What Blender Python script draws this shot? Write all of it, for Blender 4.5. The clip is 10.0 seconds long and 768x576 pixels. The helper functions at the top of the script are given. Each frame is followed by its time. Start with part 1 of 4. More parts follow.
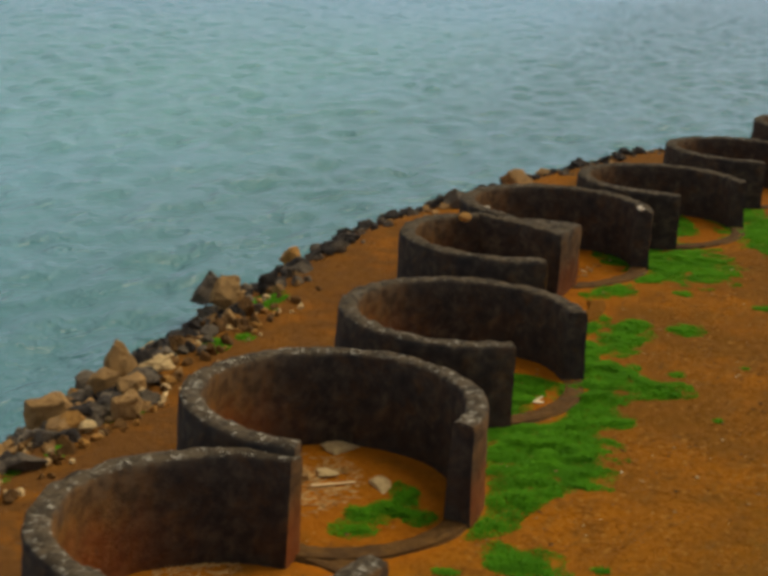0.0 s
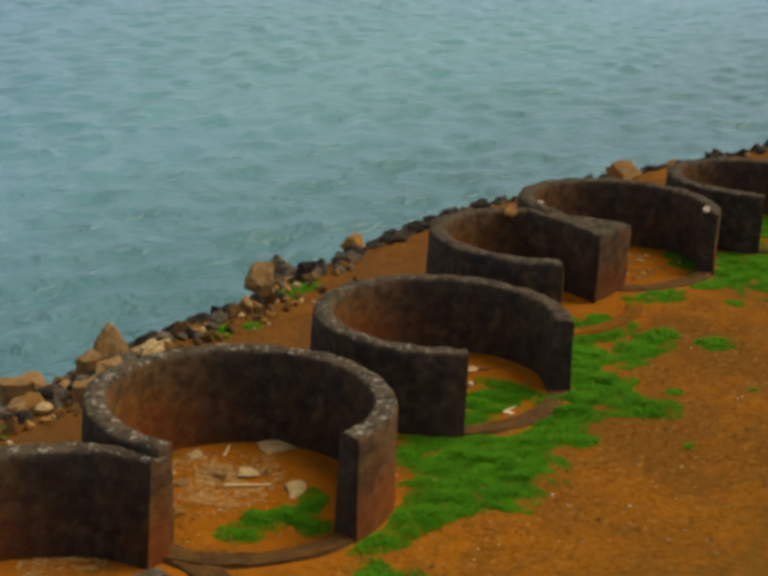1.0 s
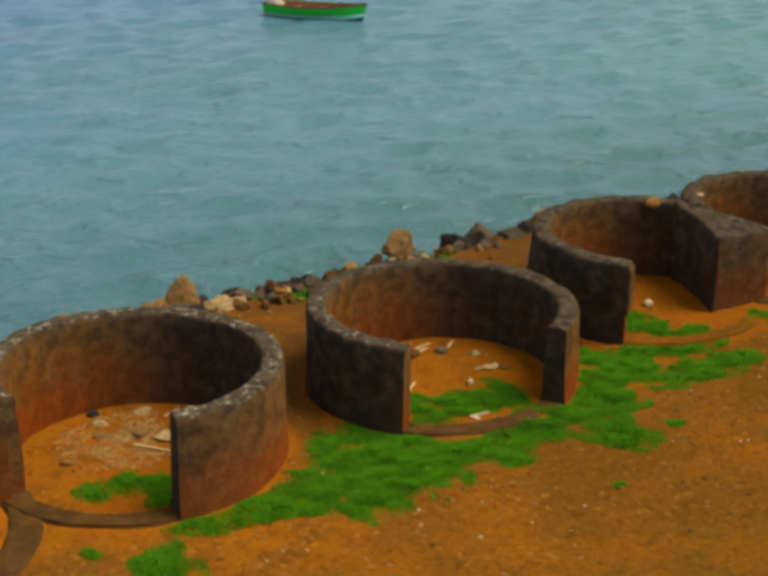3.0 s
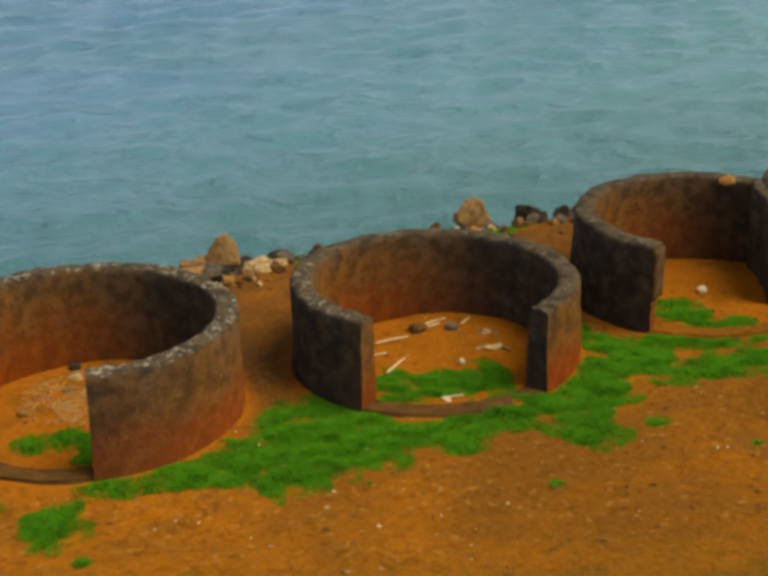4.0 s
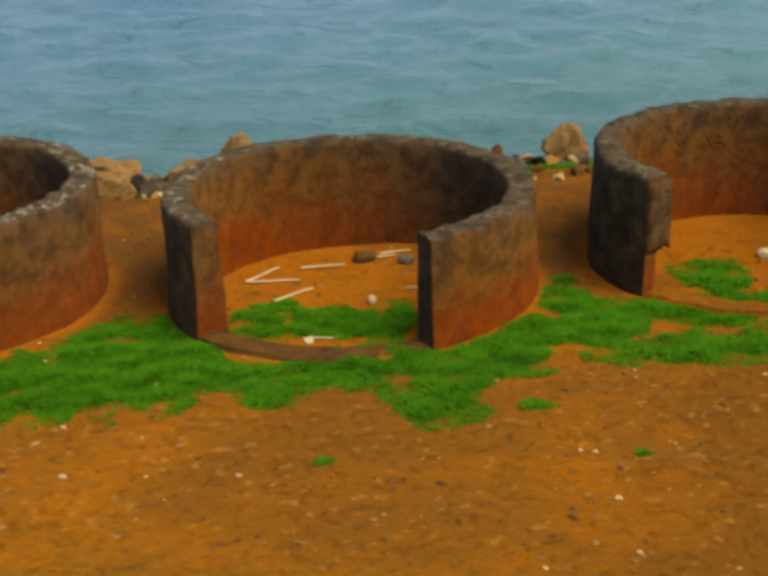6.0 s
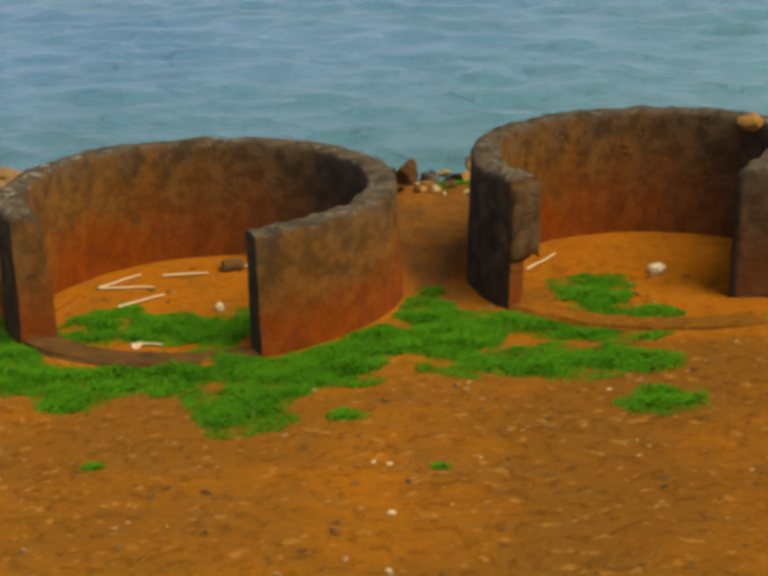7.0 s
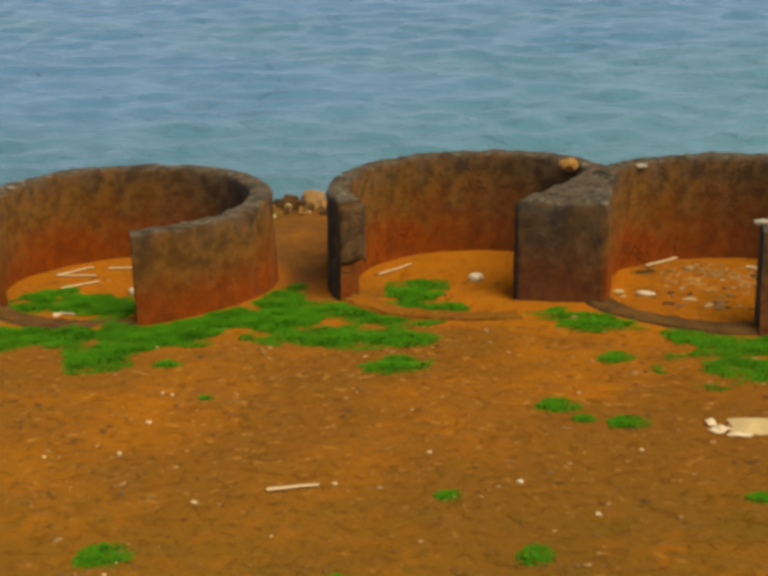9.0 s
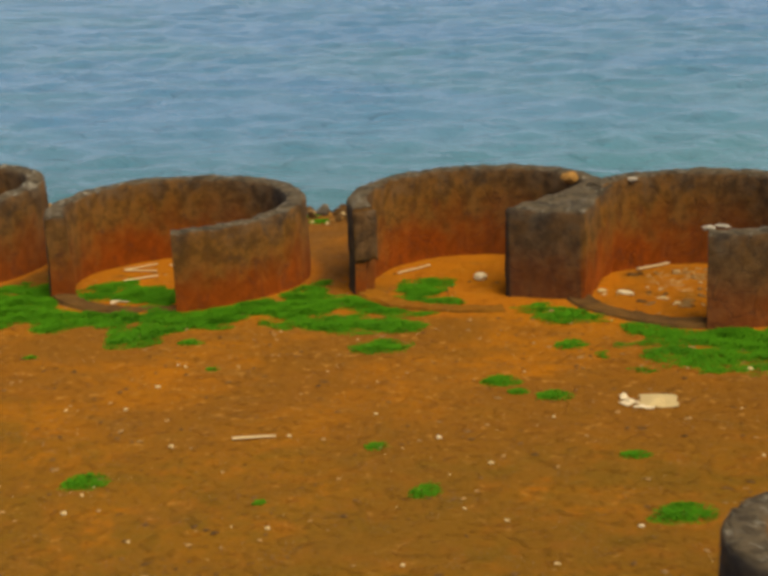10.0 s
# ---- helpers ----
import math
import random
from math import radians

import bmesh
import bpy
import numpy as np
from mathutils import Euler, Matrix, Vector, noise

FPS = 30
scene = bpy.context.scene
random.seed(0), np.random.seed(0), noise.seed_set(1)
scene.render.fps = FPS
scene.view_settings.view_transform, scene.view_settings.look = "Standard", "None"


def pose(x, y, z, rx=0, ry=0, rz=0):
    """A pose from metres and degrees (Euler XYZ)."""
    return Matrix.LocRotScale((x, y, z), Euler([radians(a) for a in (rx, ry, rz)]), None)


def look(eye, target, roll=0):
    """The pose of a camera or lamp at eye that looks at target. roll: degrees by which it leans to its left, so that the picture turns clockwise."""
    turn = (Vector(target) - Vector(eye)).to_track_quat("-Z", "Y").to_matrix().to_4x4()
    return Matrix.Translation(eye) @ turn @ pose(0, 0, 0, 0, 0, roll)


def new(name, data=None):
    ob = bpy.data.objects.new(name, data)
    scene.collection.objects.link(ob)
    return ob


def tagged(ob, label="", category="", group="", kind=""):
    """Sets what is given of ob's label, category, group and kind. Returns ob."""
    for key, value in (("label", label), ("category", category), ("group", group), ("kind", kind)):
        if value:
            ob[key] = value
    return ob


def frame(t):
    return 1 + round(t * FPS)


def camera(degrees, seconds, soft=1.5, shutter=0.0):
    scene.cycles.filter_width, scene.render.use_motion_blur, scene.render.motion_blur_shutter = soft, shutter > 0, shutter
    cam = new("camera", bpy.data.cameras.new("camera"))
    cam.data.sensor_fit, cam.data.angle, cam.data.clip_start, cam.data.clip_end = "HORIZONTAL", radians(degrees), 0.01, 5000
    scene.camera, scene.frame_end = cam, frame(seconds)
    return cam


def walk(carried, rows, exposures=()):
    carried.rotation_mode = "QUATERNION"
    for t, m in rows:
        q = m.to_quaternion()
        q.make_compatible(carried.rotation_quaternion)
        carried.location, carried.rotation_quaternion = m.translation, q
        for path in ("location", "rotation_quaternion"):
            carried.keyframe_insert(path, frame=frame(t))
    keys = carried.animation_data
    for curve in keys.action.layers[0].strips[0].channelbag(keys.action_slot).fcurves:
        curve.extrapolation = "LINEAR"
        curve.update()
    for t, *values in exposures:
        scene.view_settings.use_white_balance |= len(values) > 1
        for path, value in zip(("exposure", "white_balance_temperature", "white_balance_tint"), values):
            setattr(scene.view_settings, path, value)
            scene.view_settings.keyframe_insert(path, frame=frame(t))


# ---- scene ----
cam = camera(29.58, 10.0, soft=4.0, shutter=0.4)
PATH = [
    (0, (-18.798, -8.878, 7.270), (-10.634, -3.734, 4.644), 3.08),
    (0.5, (-17.183, -10.378, 7.473), (-9.567, -4.520, 4.700), 3.10),
    (1, (-15.527, -12.003, 7.748), (-8.588, -5.418, 4.834), 2.69),
    (1.5, (-13.854, -13.458, 8.056), (-7.665, -6.218, 5.010), 2.01),
    (2, (-11.963, -14.834, 8.378), (-6.664, -6.991, 5.151), 1.86),
    (2.5, (-9.963, -15.730, 8.595), (-5.588, -7.385, 5.245), 1.71),
    (3.8, (-3.786, -16.517, 8.024), (-2.217, -7.301, 4.474), -0.59),
    (4, (-2.978, -16.416, 8.082), (-1.800, -7.176, 4.443), -0.66),
    (4.5, (-0.958, -16.086, 7.744), (-0.818, -6.791, 4.058), -0.95),
    (5, (0.975, -15.354, 6.954), (0.050, -6.061, 3.377), -1.71),
    (5.2, (1.735, -14.653, 6.686), (0.375, -5.421, 3.090), -2.04),
    (6.3, (4.121, -11.908, 5.510), (1.878, -2.904, 1.782), -1.36),
    (6.5, (4.519, -11.603, 5.343), (2.147, -2.608, 1.673), -1.61),
    (7, (5.513, -11.124, 4.875), (2.886, -2.068, 1.547), -1.24),
    (7.5, (6.509, -11.380, 4.911), (3.750, -2.323, 1.693), -1.00),
    (8, (7.852, -12.111, 5.123), (4.783, -3.127, 1.980), -1.02),
    (8.5, (9.167, -12.855, 5.435), (5.702, -4.006, 2.322), -1.09),
    (9, (10.695, -13.657, 5.701), (6.699, -5.012, 2.650), -1.47),
    (9.5, (12.200, -14.285, 5.932), (7.664, -5.886, 2.953), -2.11),
    (10, (13.802, -14.820, 6.036), (8.721, -6.699, 3.168), -2.59),
]
walk(cam, [(t, look(eye, target, roll)) for t, eye, target, roll in PATH])
scene.view_settings.exposure = 0.0

# ---- light: an overcast day, brightest from the landward side ----
SUN_AZ, SUN_EL = radians(-26), radians(55)
world = bpy.data.worlds.new("sky")
scene.world = world
world.use_nodes = True
wn, wl = world.node_tree.nodes, world.node_tree.links
sky = wn.new("ShaderNodeTexSky")
sky.sky_type, sky.sun_disc = "NISHITA", False
sky.sun_elevation, sky.sun_rotation = SUN_EL, radians(90) - SUN_AZ
sky.dust_density, sky.air_density = 3.0, 1.2
haze = wn.new("ShaderNodeMix")
haze.data_type = "RGBA"
haze.inputs[0].default_value = 0.85
up = wn.new("ShaderNodeSeparateXYZ")
wl.new(wn.new("ShaderNodeTexCoord").outputs["Generated"], up.inputs[0])
cloud = wn.new("ShaderNodeValToRGB")
cloud.color_ramp.elements[0].position, cloud.color_ramp.elements[0].color = 0.08, (1.40, 1.66, 2.08, 1)
cloud.color_ramp.elements[1].position, cloud.color_ramp.elements[1].color = 0.50, (0.62, 0.58, 0.51, 1)
wl.new(up.outputs[2], cloud.inputs[0])
bright = wn.new("ShaderNodeVectorMath")
bright.operation = "SCALE"
bright.inputs["Scale"].default_value = 10.0
wl.new(cloud.outputs[0], bright.inputs[0])
wl.new(bright.outputs[0], haze.inputs[7])
wl.new(sky.outputs[0], haze.inputs[6])
wl.new(haze.outputs[2], wn["Background"].inputs[0])
wn["Background"].inputs[1].default_value = 0.054
sun_data = bpy.data.lights.new("sun", "SUN")
sun_data.energy, sun_data.angle, sun_data.color = 3.9, radians(42), (1.0, 0.89, 0.68)
sun = new("sun", sun_data)
sun_dir = Vector((math.cos(SUN_AZ) * math.cos(SUN_EL), math.sin(SUN_AZ) * math.cos(SUN_EL), math.sin(SUN_EL)))
sun.matrix_world = look(sun_dir * 60, (0, 0, 0))

# ---- the lie of the land ----
SEA = -1.8
EDGE_X = (-200, -20, -12, -7.5, -3.95, -1.25, 1, 4.9, 8.8, 13.4, 21.3, 23.4, 30, 42, 200)
EDGE_Y = (-40, 0.5, 2.7, 3.85, 4.4, 5.45, 5.9, 7.05, 7.85, 7.8, 7.4, 6.8, 4.4, -2.0, -60)


def plane_z(x, y):
    """The gentle slope of the yard, levelling out far off."""
    u, v = max(-6.5, min(14.0, x)), max(-6.0, min(5.0, y))
    return 0.0195 + 0.0303 * u - 0.0221 * v - 0.0027 * u * v + 0.04 * min(40.0, max(0.0, -9.0 - y))


def edge_y(x):
    """Where the yard breaks off towards the sea."""
    return float(np.interp(x, EDGE_X, EDGE_Y))


def bumps(x, y):
    a = noise.noise(Vector((x * 0.33, y * 0.33, 3.1))) * 0.05
    b = noise.noise(Vector((x * 1.3, y * 1.3, 7.7))) * 0.022
    return a + b + noise.noise(Vector((x * 5.1, y * 5.1, 1.7))) * 0.008


def ground_z(x, y):
    z = plane_z(x, y)
    out = y - edge_y(x)
    near = max(0.0, 1 - max(abs(x - 5) - 30, abs(y) - 12, 0) / 10)
    z += bumps(x, y) * near
    if out > 0:
        z -= min(0.06 * out + 0.36 * max(0.0, out - 0.5) + 0.3 * max(0.0, out - 1.4), z + 3.2)
    return z


# ---- materials ----
def nodes_of(name):
    m = bpy.data.materials.new(name)
    m.use_nodes = True
    return m, m.node_tree.nodes, m.node_tree.links, m.node_tree.nodes["Principled BSDF"]


def noise_tex(n, l, vec, scale, detail=4.0, rough=0.6, distortion=0.0):
    t = n.new("ShaderNodeTexNoise")
    t.inputs["Scale"].default_value, t.inputs["Detail"].default_value = scale, detail
    t.inputs["Roughness"].default_value, t.inputs["Distortion"].default_value = rough, distortion
    l.new(vec, t.inputs["Vector"])
    return t.outputs["Fac"]


def stretched(n, l, vec, s):
    m = n.new("ShaderNodeMapping")
    m.inputs["Scale"].default_value = s
    l.new(vec, m.inputs["Vector"])
    return m.outputs["Vector"]


def grey(n, l, fac, lo, hi):
    """A soft mask that goes from 0 at lo to 1 at hi."""
    m = n.new("ShaderNodeMapRange")
    m.interpolation_type = "SMOOTHSTEP"
    m.inputs["From Min"].default_value, m.inputs["From Max"].default_value = lo, hi
    l.new(fac, m.inputs["Value"])
    return m.outputs[0]


def mix(n, l, fac, a, b, blend="MIX"):
    m = n.new("ShaderNodeMix")
    m.data_type, m.blend_type = "RGBA", blend
    for sock, v in ((m.inputs[0], fac), (m.inputs[6], a), (m.inputs[7], b)):
        if isinstance(v, (float, int)):
            sock.default_value = v
        elif isinstance(v, tuple):
            sock.default_value = (*v, 1)
        else:
            l.new(v, sock)
    return m.outputs[2]


def maths(n, l, op, a, b=0.0):
    m = n.new("ShaderNodeMath")
    m.operation = op
    for sock, v in ((m.inputs[0], a), (m.inputs[1], b)):
        if isinstance(v, (float, int)):
            sock.default_value = v
        else:
            l.new(v, sock)
    return m.outputs[0]


def bump(n, l, bsdf, height, strength, distance=0.02):
    b = n.new("ShaderNodeBump")
    b.inputs["Strength"].default_value, b.inputs["Distance"].default_value = strength, distance
    l.new(height, b.inputs["Height"])
    l.new(b.outputs[0], bsdf.inputs["Normal"])


def soil_material():
    m, n, l, b = nodes_of("red_soil")
    v = n.new("ShaderNodeTexCoord").outputs["Object"]
    big = noise_tex(n, l, v, 0.35, 5, 0.6, 0.4)
    mid = noise_tex(n, l, v, 1.7, 6, 0.65)
    fine = noise_tex(n, l, v, 14, 6, 0.75)
    grit = noise_tex(n, l, v, 34, 4, 0.7)
    streak = noise_tex(n, l, stretched(n, l, v, (0.9, 3.2, 1.0)), 1.0, 6, 0.7, 0.8)
    c = mix(n, l, grey(n, l, big, 0.38, 0.60), (0.372, 0.128, 0.004), (0.219, 0.088, 0.008))
    c = mix(n, l, maths(n, l, "MULTIPLY", grey(n, l, mid, 0.46, 0.66), 0.70), c, (0.231, 0.088, 0.008))
    c = mix(n, l, maths(n, l, "MULTIPLY", grey(n, l, streak, 0.50, 0.64), 0.6), c, (0.219, 0.097, 0.014))
    c = mix(n, l, maths(n, l, "MULTIPLY", grey(n, l, fine, 0.50, 0.68), 0.26), c, (0.144, 0.064, 0.016))
    c = mix(n, l, maths(n, l, "MULTIPLY", grey(n, l, grit, 0.54, 0.68), 0.22), c, (0.087, 0.043, 0.018))
    c = mix(n, l, maths(n, l, "MULTIPLY", grey(n, l, noise_tex(n, l, v, 9, 3, 0.5), 0.60, 0.70), 0.6), c, (0.429, 0.204, 0.040))
    # Dark blotches put the self-shading of clods into the soil colour.
    clod = grey(n, l, noise_tex(n, l, v, 8.5, 5, 0.7, 0.4), 0.54, 0.66)
    thick = grey(n, l, noise_tex(n, l, v, 0.8, 3, 0.6), 0.40, 0.58)
    c = mix(n, l, maths(n, l, "MULTIPLY", maths(n, l, "MULTIPLY", clod, thick), 0.16), c, (0.095, 0.047, 0.013))
    sep = n.new("ShaderNodeSeparateXYZ")
    l.new(v, sep.inputs[0])
    eastward = maths(n, l, "MULTIPLY", maths(n, l, "MAXIMUM", maths(n, l, "SUBTRACT", sep.outputs[0], 4.0), 0.0), -0.5)
    landward = maths(n, l, "ADD", maths(n, l, "ADD", sep.outputs[1], maths(n, l, "ADD", eastward, 2.0)), maths(n, l, "MULTIPLY", big, 5.0))
    track = maths(n, l, "MULTIPLY", grey(n, l, landward, 1.6, -1.6), grey(n, l, noise_tex(n, l, v, 3.2, 6, 0.7), 0.30, 0.55))
    c = mix(n, l, maths(n, l, "MULTIPLY", track, 0.66), c, (0.172, 0.086, 0.008))
    dry = maths(n, l, "MULTIPLY", grey(n, l, landward, 2.4, -1.0), grey(n, l, noise_tex(n, l, v, 1.3, 5, 0.7, 0.6), 0.50, 0.62))
    c = mix(n, l, maths(n, l, "MULTIPLY", dry, 0.45), c, (0.153, 0.088, 0.008))
    # Browner earth seaward; between the rings it is painted shade.
    brown_shade = n.new("ShaderNodeAttribute")
    brown_shade.attribute_name = "brown_shade"
    c = mix(n, l, maths(n, l, "MULTIPLY", brown_shade.outputs["Fac"], maths(n, l, "ADD", maths(n, l, "MULTIPLY", grey(n, l, mid, 0.32, 0.60), 0.45), 0.35)), c, (0.153, 0.066, 0.015))
    pebbles = n.new("ShaderNodeTexVoronoi")
    pebbles.inputs["Scale"].default_value = 22
    l.new(v, pebbles.inputs["Vector"])
    spot = maths(n, l, "MULTIPLY", grey(n, l, pebbles.outputs["Distance"], 0.24, 0.14), grey(n, l, noise_tex(n, l, v, 2.6, 3), 0.5, 0.6))
    c = mix(n, l, spot, c, mix(n, l, pebbles.outputs["Color"], (0.093, 0.053, 0.029), (0.368, 0.233, 0.120)))
    wash = n.new("ShaderNodeAttribute")
    wash.attribute_name = "wash"
    c = mix(n, l, maths(n, l, "MULTIPLY", wash.outputs["Fac"], grey(n, l, mid, 0.30, 0.55)), c, (0.419, 0.131, 0.005))
    l.new(c, b.inputs["Base Color"])
    b.inputs["Roughness"].default_value = 0.95
    b.inputs["Diffuse Roughness"].default_value = 1.0
    b.inputs["Specular IOR Level"].default_value = 0.05
    h = maths(n, l, "ADD", fine, maths(n, l, "ADD", mid, maths(n, l, "ADD", maths(n, l, "MULTIPLY", spot, 0.5), maths(n, l, "MULTIPLY", clod, 0.6))))
    bump(n, l, b, h, 0.8, 0.05)
    return m


def concrete_material():
    """Old grey concrete: lichen on the rim, dark runs below it, red dust splashed low, its light and shaded sides
    painted in.
    """
    m, n, l, b = nodes_of("weathered_concrete")
    v = n.new("ShaderNodeTexCoord").outputs["Object"]
    at = n.new("ShaderNodeAttribute")
    at.attribute_name = "height"
    hgt = at.outputs["Fac"]
    big = noise_tex(n, l, v, 1.1, 5, 0.6, 0.6)
    mid = noise_tex(n, l, v, 5.0, 6, 0.65)
    fine = noise_tex(n, l, v, 22, 6, 0.7)
    runs = noise_tex(n, l, stretched(n, l, v, (5, 5, 0.9)), 1.0, 5, 0.65, 0.5)
    c = mix(n, l, grey(n, l, mid, 0.35, 0.65), (0.100, 0.080, 0.054), (0.037, 0.031, 0.026))
    c = mix(n, l, maths(n, l, "MULTIPLY", grey(n, l, noise_tex(n, l, v, 2.1, 6, 0.7, 1.2), 0.48, 0.60), 0.4), c, (0.13, 0.062, 0.018))
    blotch = noise_tex(n, l, v, 2.6, 6, 0.7, 0.9)
    uneven = maths(n, l, "ADD", maths(n, l, "MULTIPLY", big, 0.9), maths(n, l, "ADD", maths(n, l, "MULTIPLY", runs, 0.35), maths(n, l, "MULTIPLY", blotch, 0.75)))
    level = maths(n, l, "SUBTRACT", hgt, uneven)
    # Real dust low down; its change with facing stands in for shade.
    dust_light = n.new("ShaderNodeAttribute")
    dust_light.attribute_name = "dust_light"
    dust = maths(n, l, "MULTIPLY", grey(n, l, level, -0.30, -0.92), dust_light.outputs["Fac"])
    olive = maths(n, l, "MULTIPLY", grey(n, l, level, 0.28, -0.36), dust_light.outputs["Fac"])
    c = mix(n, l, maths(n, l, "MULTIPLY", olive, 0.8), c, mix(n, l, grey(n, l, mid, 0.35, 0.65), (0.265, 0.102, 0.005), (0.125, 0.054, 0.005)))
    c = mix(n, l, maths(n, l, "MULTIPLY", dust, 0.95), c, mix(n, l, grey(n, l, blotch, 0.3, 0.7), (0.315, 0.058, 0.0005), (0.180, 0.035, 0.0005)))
    c = mix(n, l, maths(n, l, "MULTIPLY", grey(n, l, runs, 0.50, 0.72), 0.24), c, (0.034, 0.026, 0.020))
    c = mix(n, l, maths(n, l, "MULTIPLY", grey(n, l, noise_tex(n, l, v, 4.3, 5, 0.75, 0.5), 0.55, 0.66), 0.32), c, (0.034, 0.027, 0.022))
    # Blotchy near-black tone paints the shade on faces turned from the sun.
    shade_side = maths(n, l, "MULTIPLY", grey(n, l, dust_light.outputs["Fac"], 0.50, 0.10), grey(n, l, noise_tex(n, l, v, 1.9, 5, 0.7, 0.8), 0.34, 0.56))
    c = mix(n, l, maths(n, l, "MULTIPLY", shade_side, 0.55), c, (0.019, 0.019, 0.021))
    web = n.new("ShaderNodeTexVoronoi")
    web.feature = "DISTANCE_TO_EDGE"
    web.inputs["Scale"].default_value = 3.0
    warp = n.new("ShaderNodeVectorMath")
    warp.operation = "ADD"
    l.new(v, warp.inputs[0])
    wob = n.new("ShaderNodeTexNoise")
    wob.inputs["Scale"].default_value = 3.0
    l.new(v, wob.inputs["Vector"])
    small = n.new("ShaderNodeVectorMath")
    small.operation = "SCALE"
    small.inputs["Scale"].default_value = 0.22
    l.new(wob.outputs["Color"], small.inputs[0])
    l.new(small.outputs[0], warp.inputs[1])
    l.new(warp.outputs[0], web.inputs["Vector"])
    where = n.new("ShaderNodeSeparateXYZ")
    l.new(n.new("ShaderNodeNewGeometry").outputs["Position"], where.inputs[0])
    crack = maths(n, l, "MULTIPLY", grey(n, l, web.outputs["Distance"], 0.026, 0.006), grey(n, l, noise_tex(n, l, v, 1.4, 3), 0.44, 0.54))
    crack = maths(n, l, "MULTIPLY", crack, grey(n, l, where.outputs[0], 2.2, 3.0))
    c = mix(n, l, maths(n, l, "MULTIPLY", crack, 0.32), c, (0.020, 0.016, 0.012))
    top = grey(n, l, hgt, 0.975, 1.0)
    rim = mix(n, l, grey(n, l, mid, 0.4, 0.62), (0.108, 0.080, 0.048), (0.050, 0.038, 0.024))
    spots = grey(n, l, noise_tex(n, l, v, 8.5, 6, 0.8, 0.5), 0.555, 0.59)
    rim = mix(n, l, maths(n, l, "MULTIPLY", spots, maths(n, l, "ADD", maths(n, l, "MULTIPLY", grey(n, l, where.outputs[0], 0.0, -4.0), 0.45), 0.25)), rim, (0.50, 0.46, 0.37))
    c = mix(n, l, top, c, rim)
    c = mix(n, l, maths(n, l, "MULTIPLY", fine, 0.12), c, (0.045, 0.034, 0.024))
    l.new(c, b.inputs["Base Color"])
    b.inputs["Roughness"].default_value = 0.92
    b.inputs["Diffuse Roughness"].default_value = 1.0
    b.inputs["Specular IOR Level"].default_value = 0.1
    rel = maths(n, l, "ADD", maths(n, l, "MULTIPLY", mid, 1.4), maths(n, l, "ADD", fine, maths(n, l, "MULTIPLY", crack, -0.8)))
    bump(n, l, b, rel, 0.6, 0.045)
    return m


def stone_material(name, light, dark, moss=0.0):
    m, n, l, b = nodes_of(name)
    v = n.new("ShaderNodeTexCoord").outputs["Object"]
    rnd = n.new("ShaderNodeObjectInfo").outputs["Random"]
    mid, fine = noise_tex(n, l, v, 2.3, 6, 0.65, 0.5), noise_tex(n, l, v, 16, 6, 0.7)
    c = mix(n, l, grey(n, l, mid, 0.34, 0.66), light, dark)
    c = mix(n, l, maths(n, l, "MULTIPLY", grey(n, l, fine, 0.5, 0.7), 0.5), c, tuple(0.45 * k for k in dark))
    c = mix(n, l, maths(n, l, "MULTIPLY", rnd, 0.45), c, tuple(0.7 * k for k in dark))
    l.new(c, b.inputs["Base Color"])
    b.inputs["Roughness"].default_value = 0.9
    b.inputs["Diffuse Roughness"].default_value = 0.8
    b.inputs["Specular IOR Level"].default_value = 0.15
    bump(n, l, b, maths(n, l, "ADD", mid, fine), 0.8, 0.05)
    return m


def plain_material(name, colour, rough=0.7, vary=0.25, scale=9.0):
    m, n, l, b = nodes_of(name)
    v = n.new("ShaderNodeTexCoord").outputs["Object"]
    t = noise_tex(n, l, v, scale, 5, 0.65)
    l.new(mix(n, l, t, colour, tuple(k * (1 - vary * 2) for k in colour)), b.inputs["Base Color"])
    b.inputs["Roughness"].default_value = rough
    bump(n, l, b, t, 0.3, 0.01)
    return m


def grass_material():
    m, n, l, b = nodes_of("grass_blades")
    g = n.new("ShaderNodeNewGeometry")
    v = n.new("ShaderNodeTexCoord").outputs["Object"]
    c = mix(n, l, g.outputs["Random Per Island"], (0.078, 0.260, 0.006), (0.110, 0.330, 0.008))
    c = mix(n, l, grey(n, l, noise_tex(n, l, v, 1.6, 4), 0.42, 0.66), c, (0.070, 0.230, 0.006))
    l.new(c, b.inputs["Base Color"])
    b.inputs["Roughness"].default_value = 0.8
    b.inputs["Specular IOR Level"].default_value = 0.1
    t = n.new("ShaderNodeBsdfTranslucent")
    l.new(c, t.inputs[0])
    s = n.new("ShaderNodeMixShader")
    s.inputs[0].default_value = 0.45
    l.new(b.outputs[0], s.inputs[1])
    l.new(t.outputs[0], s.inputs[2])
    l.new(s.outputs[0], n["Material Output"].inputs[0])
    return m


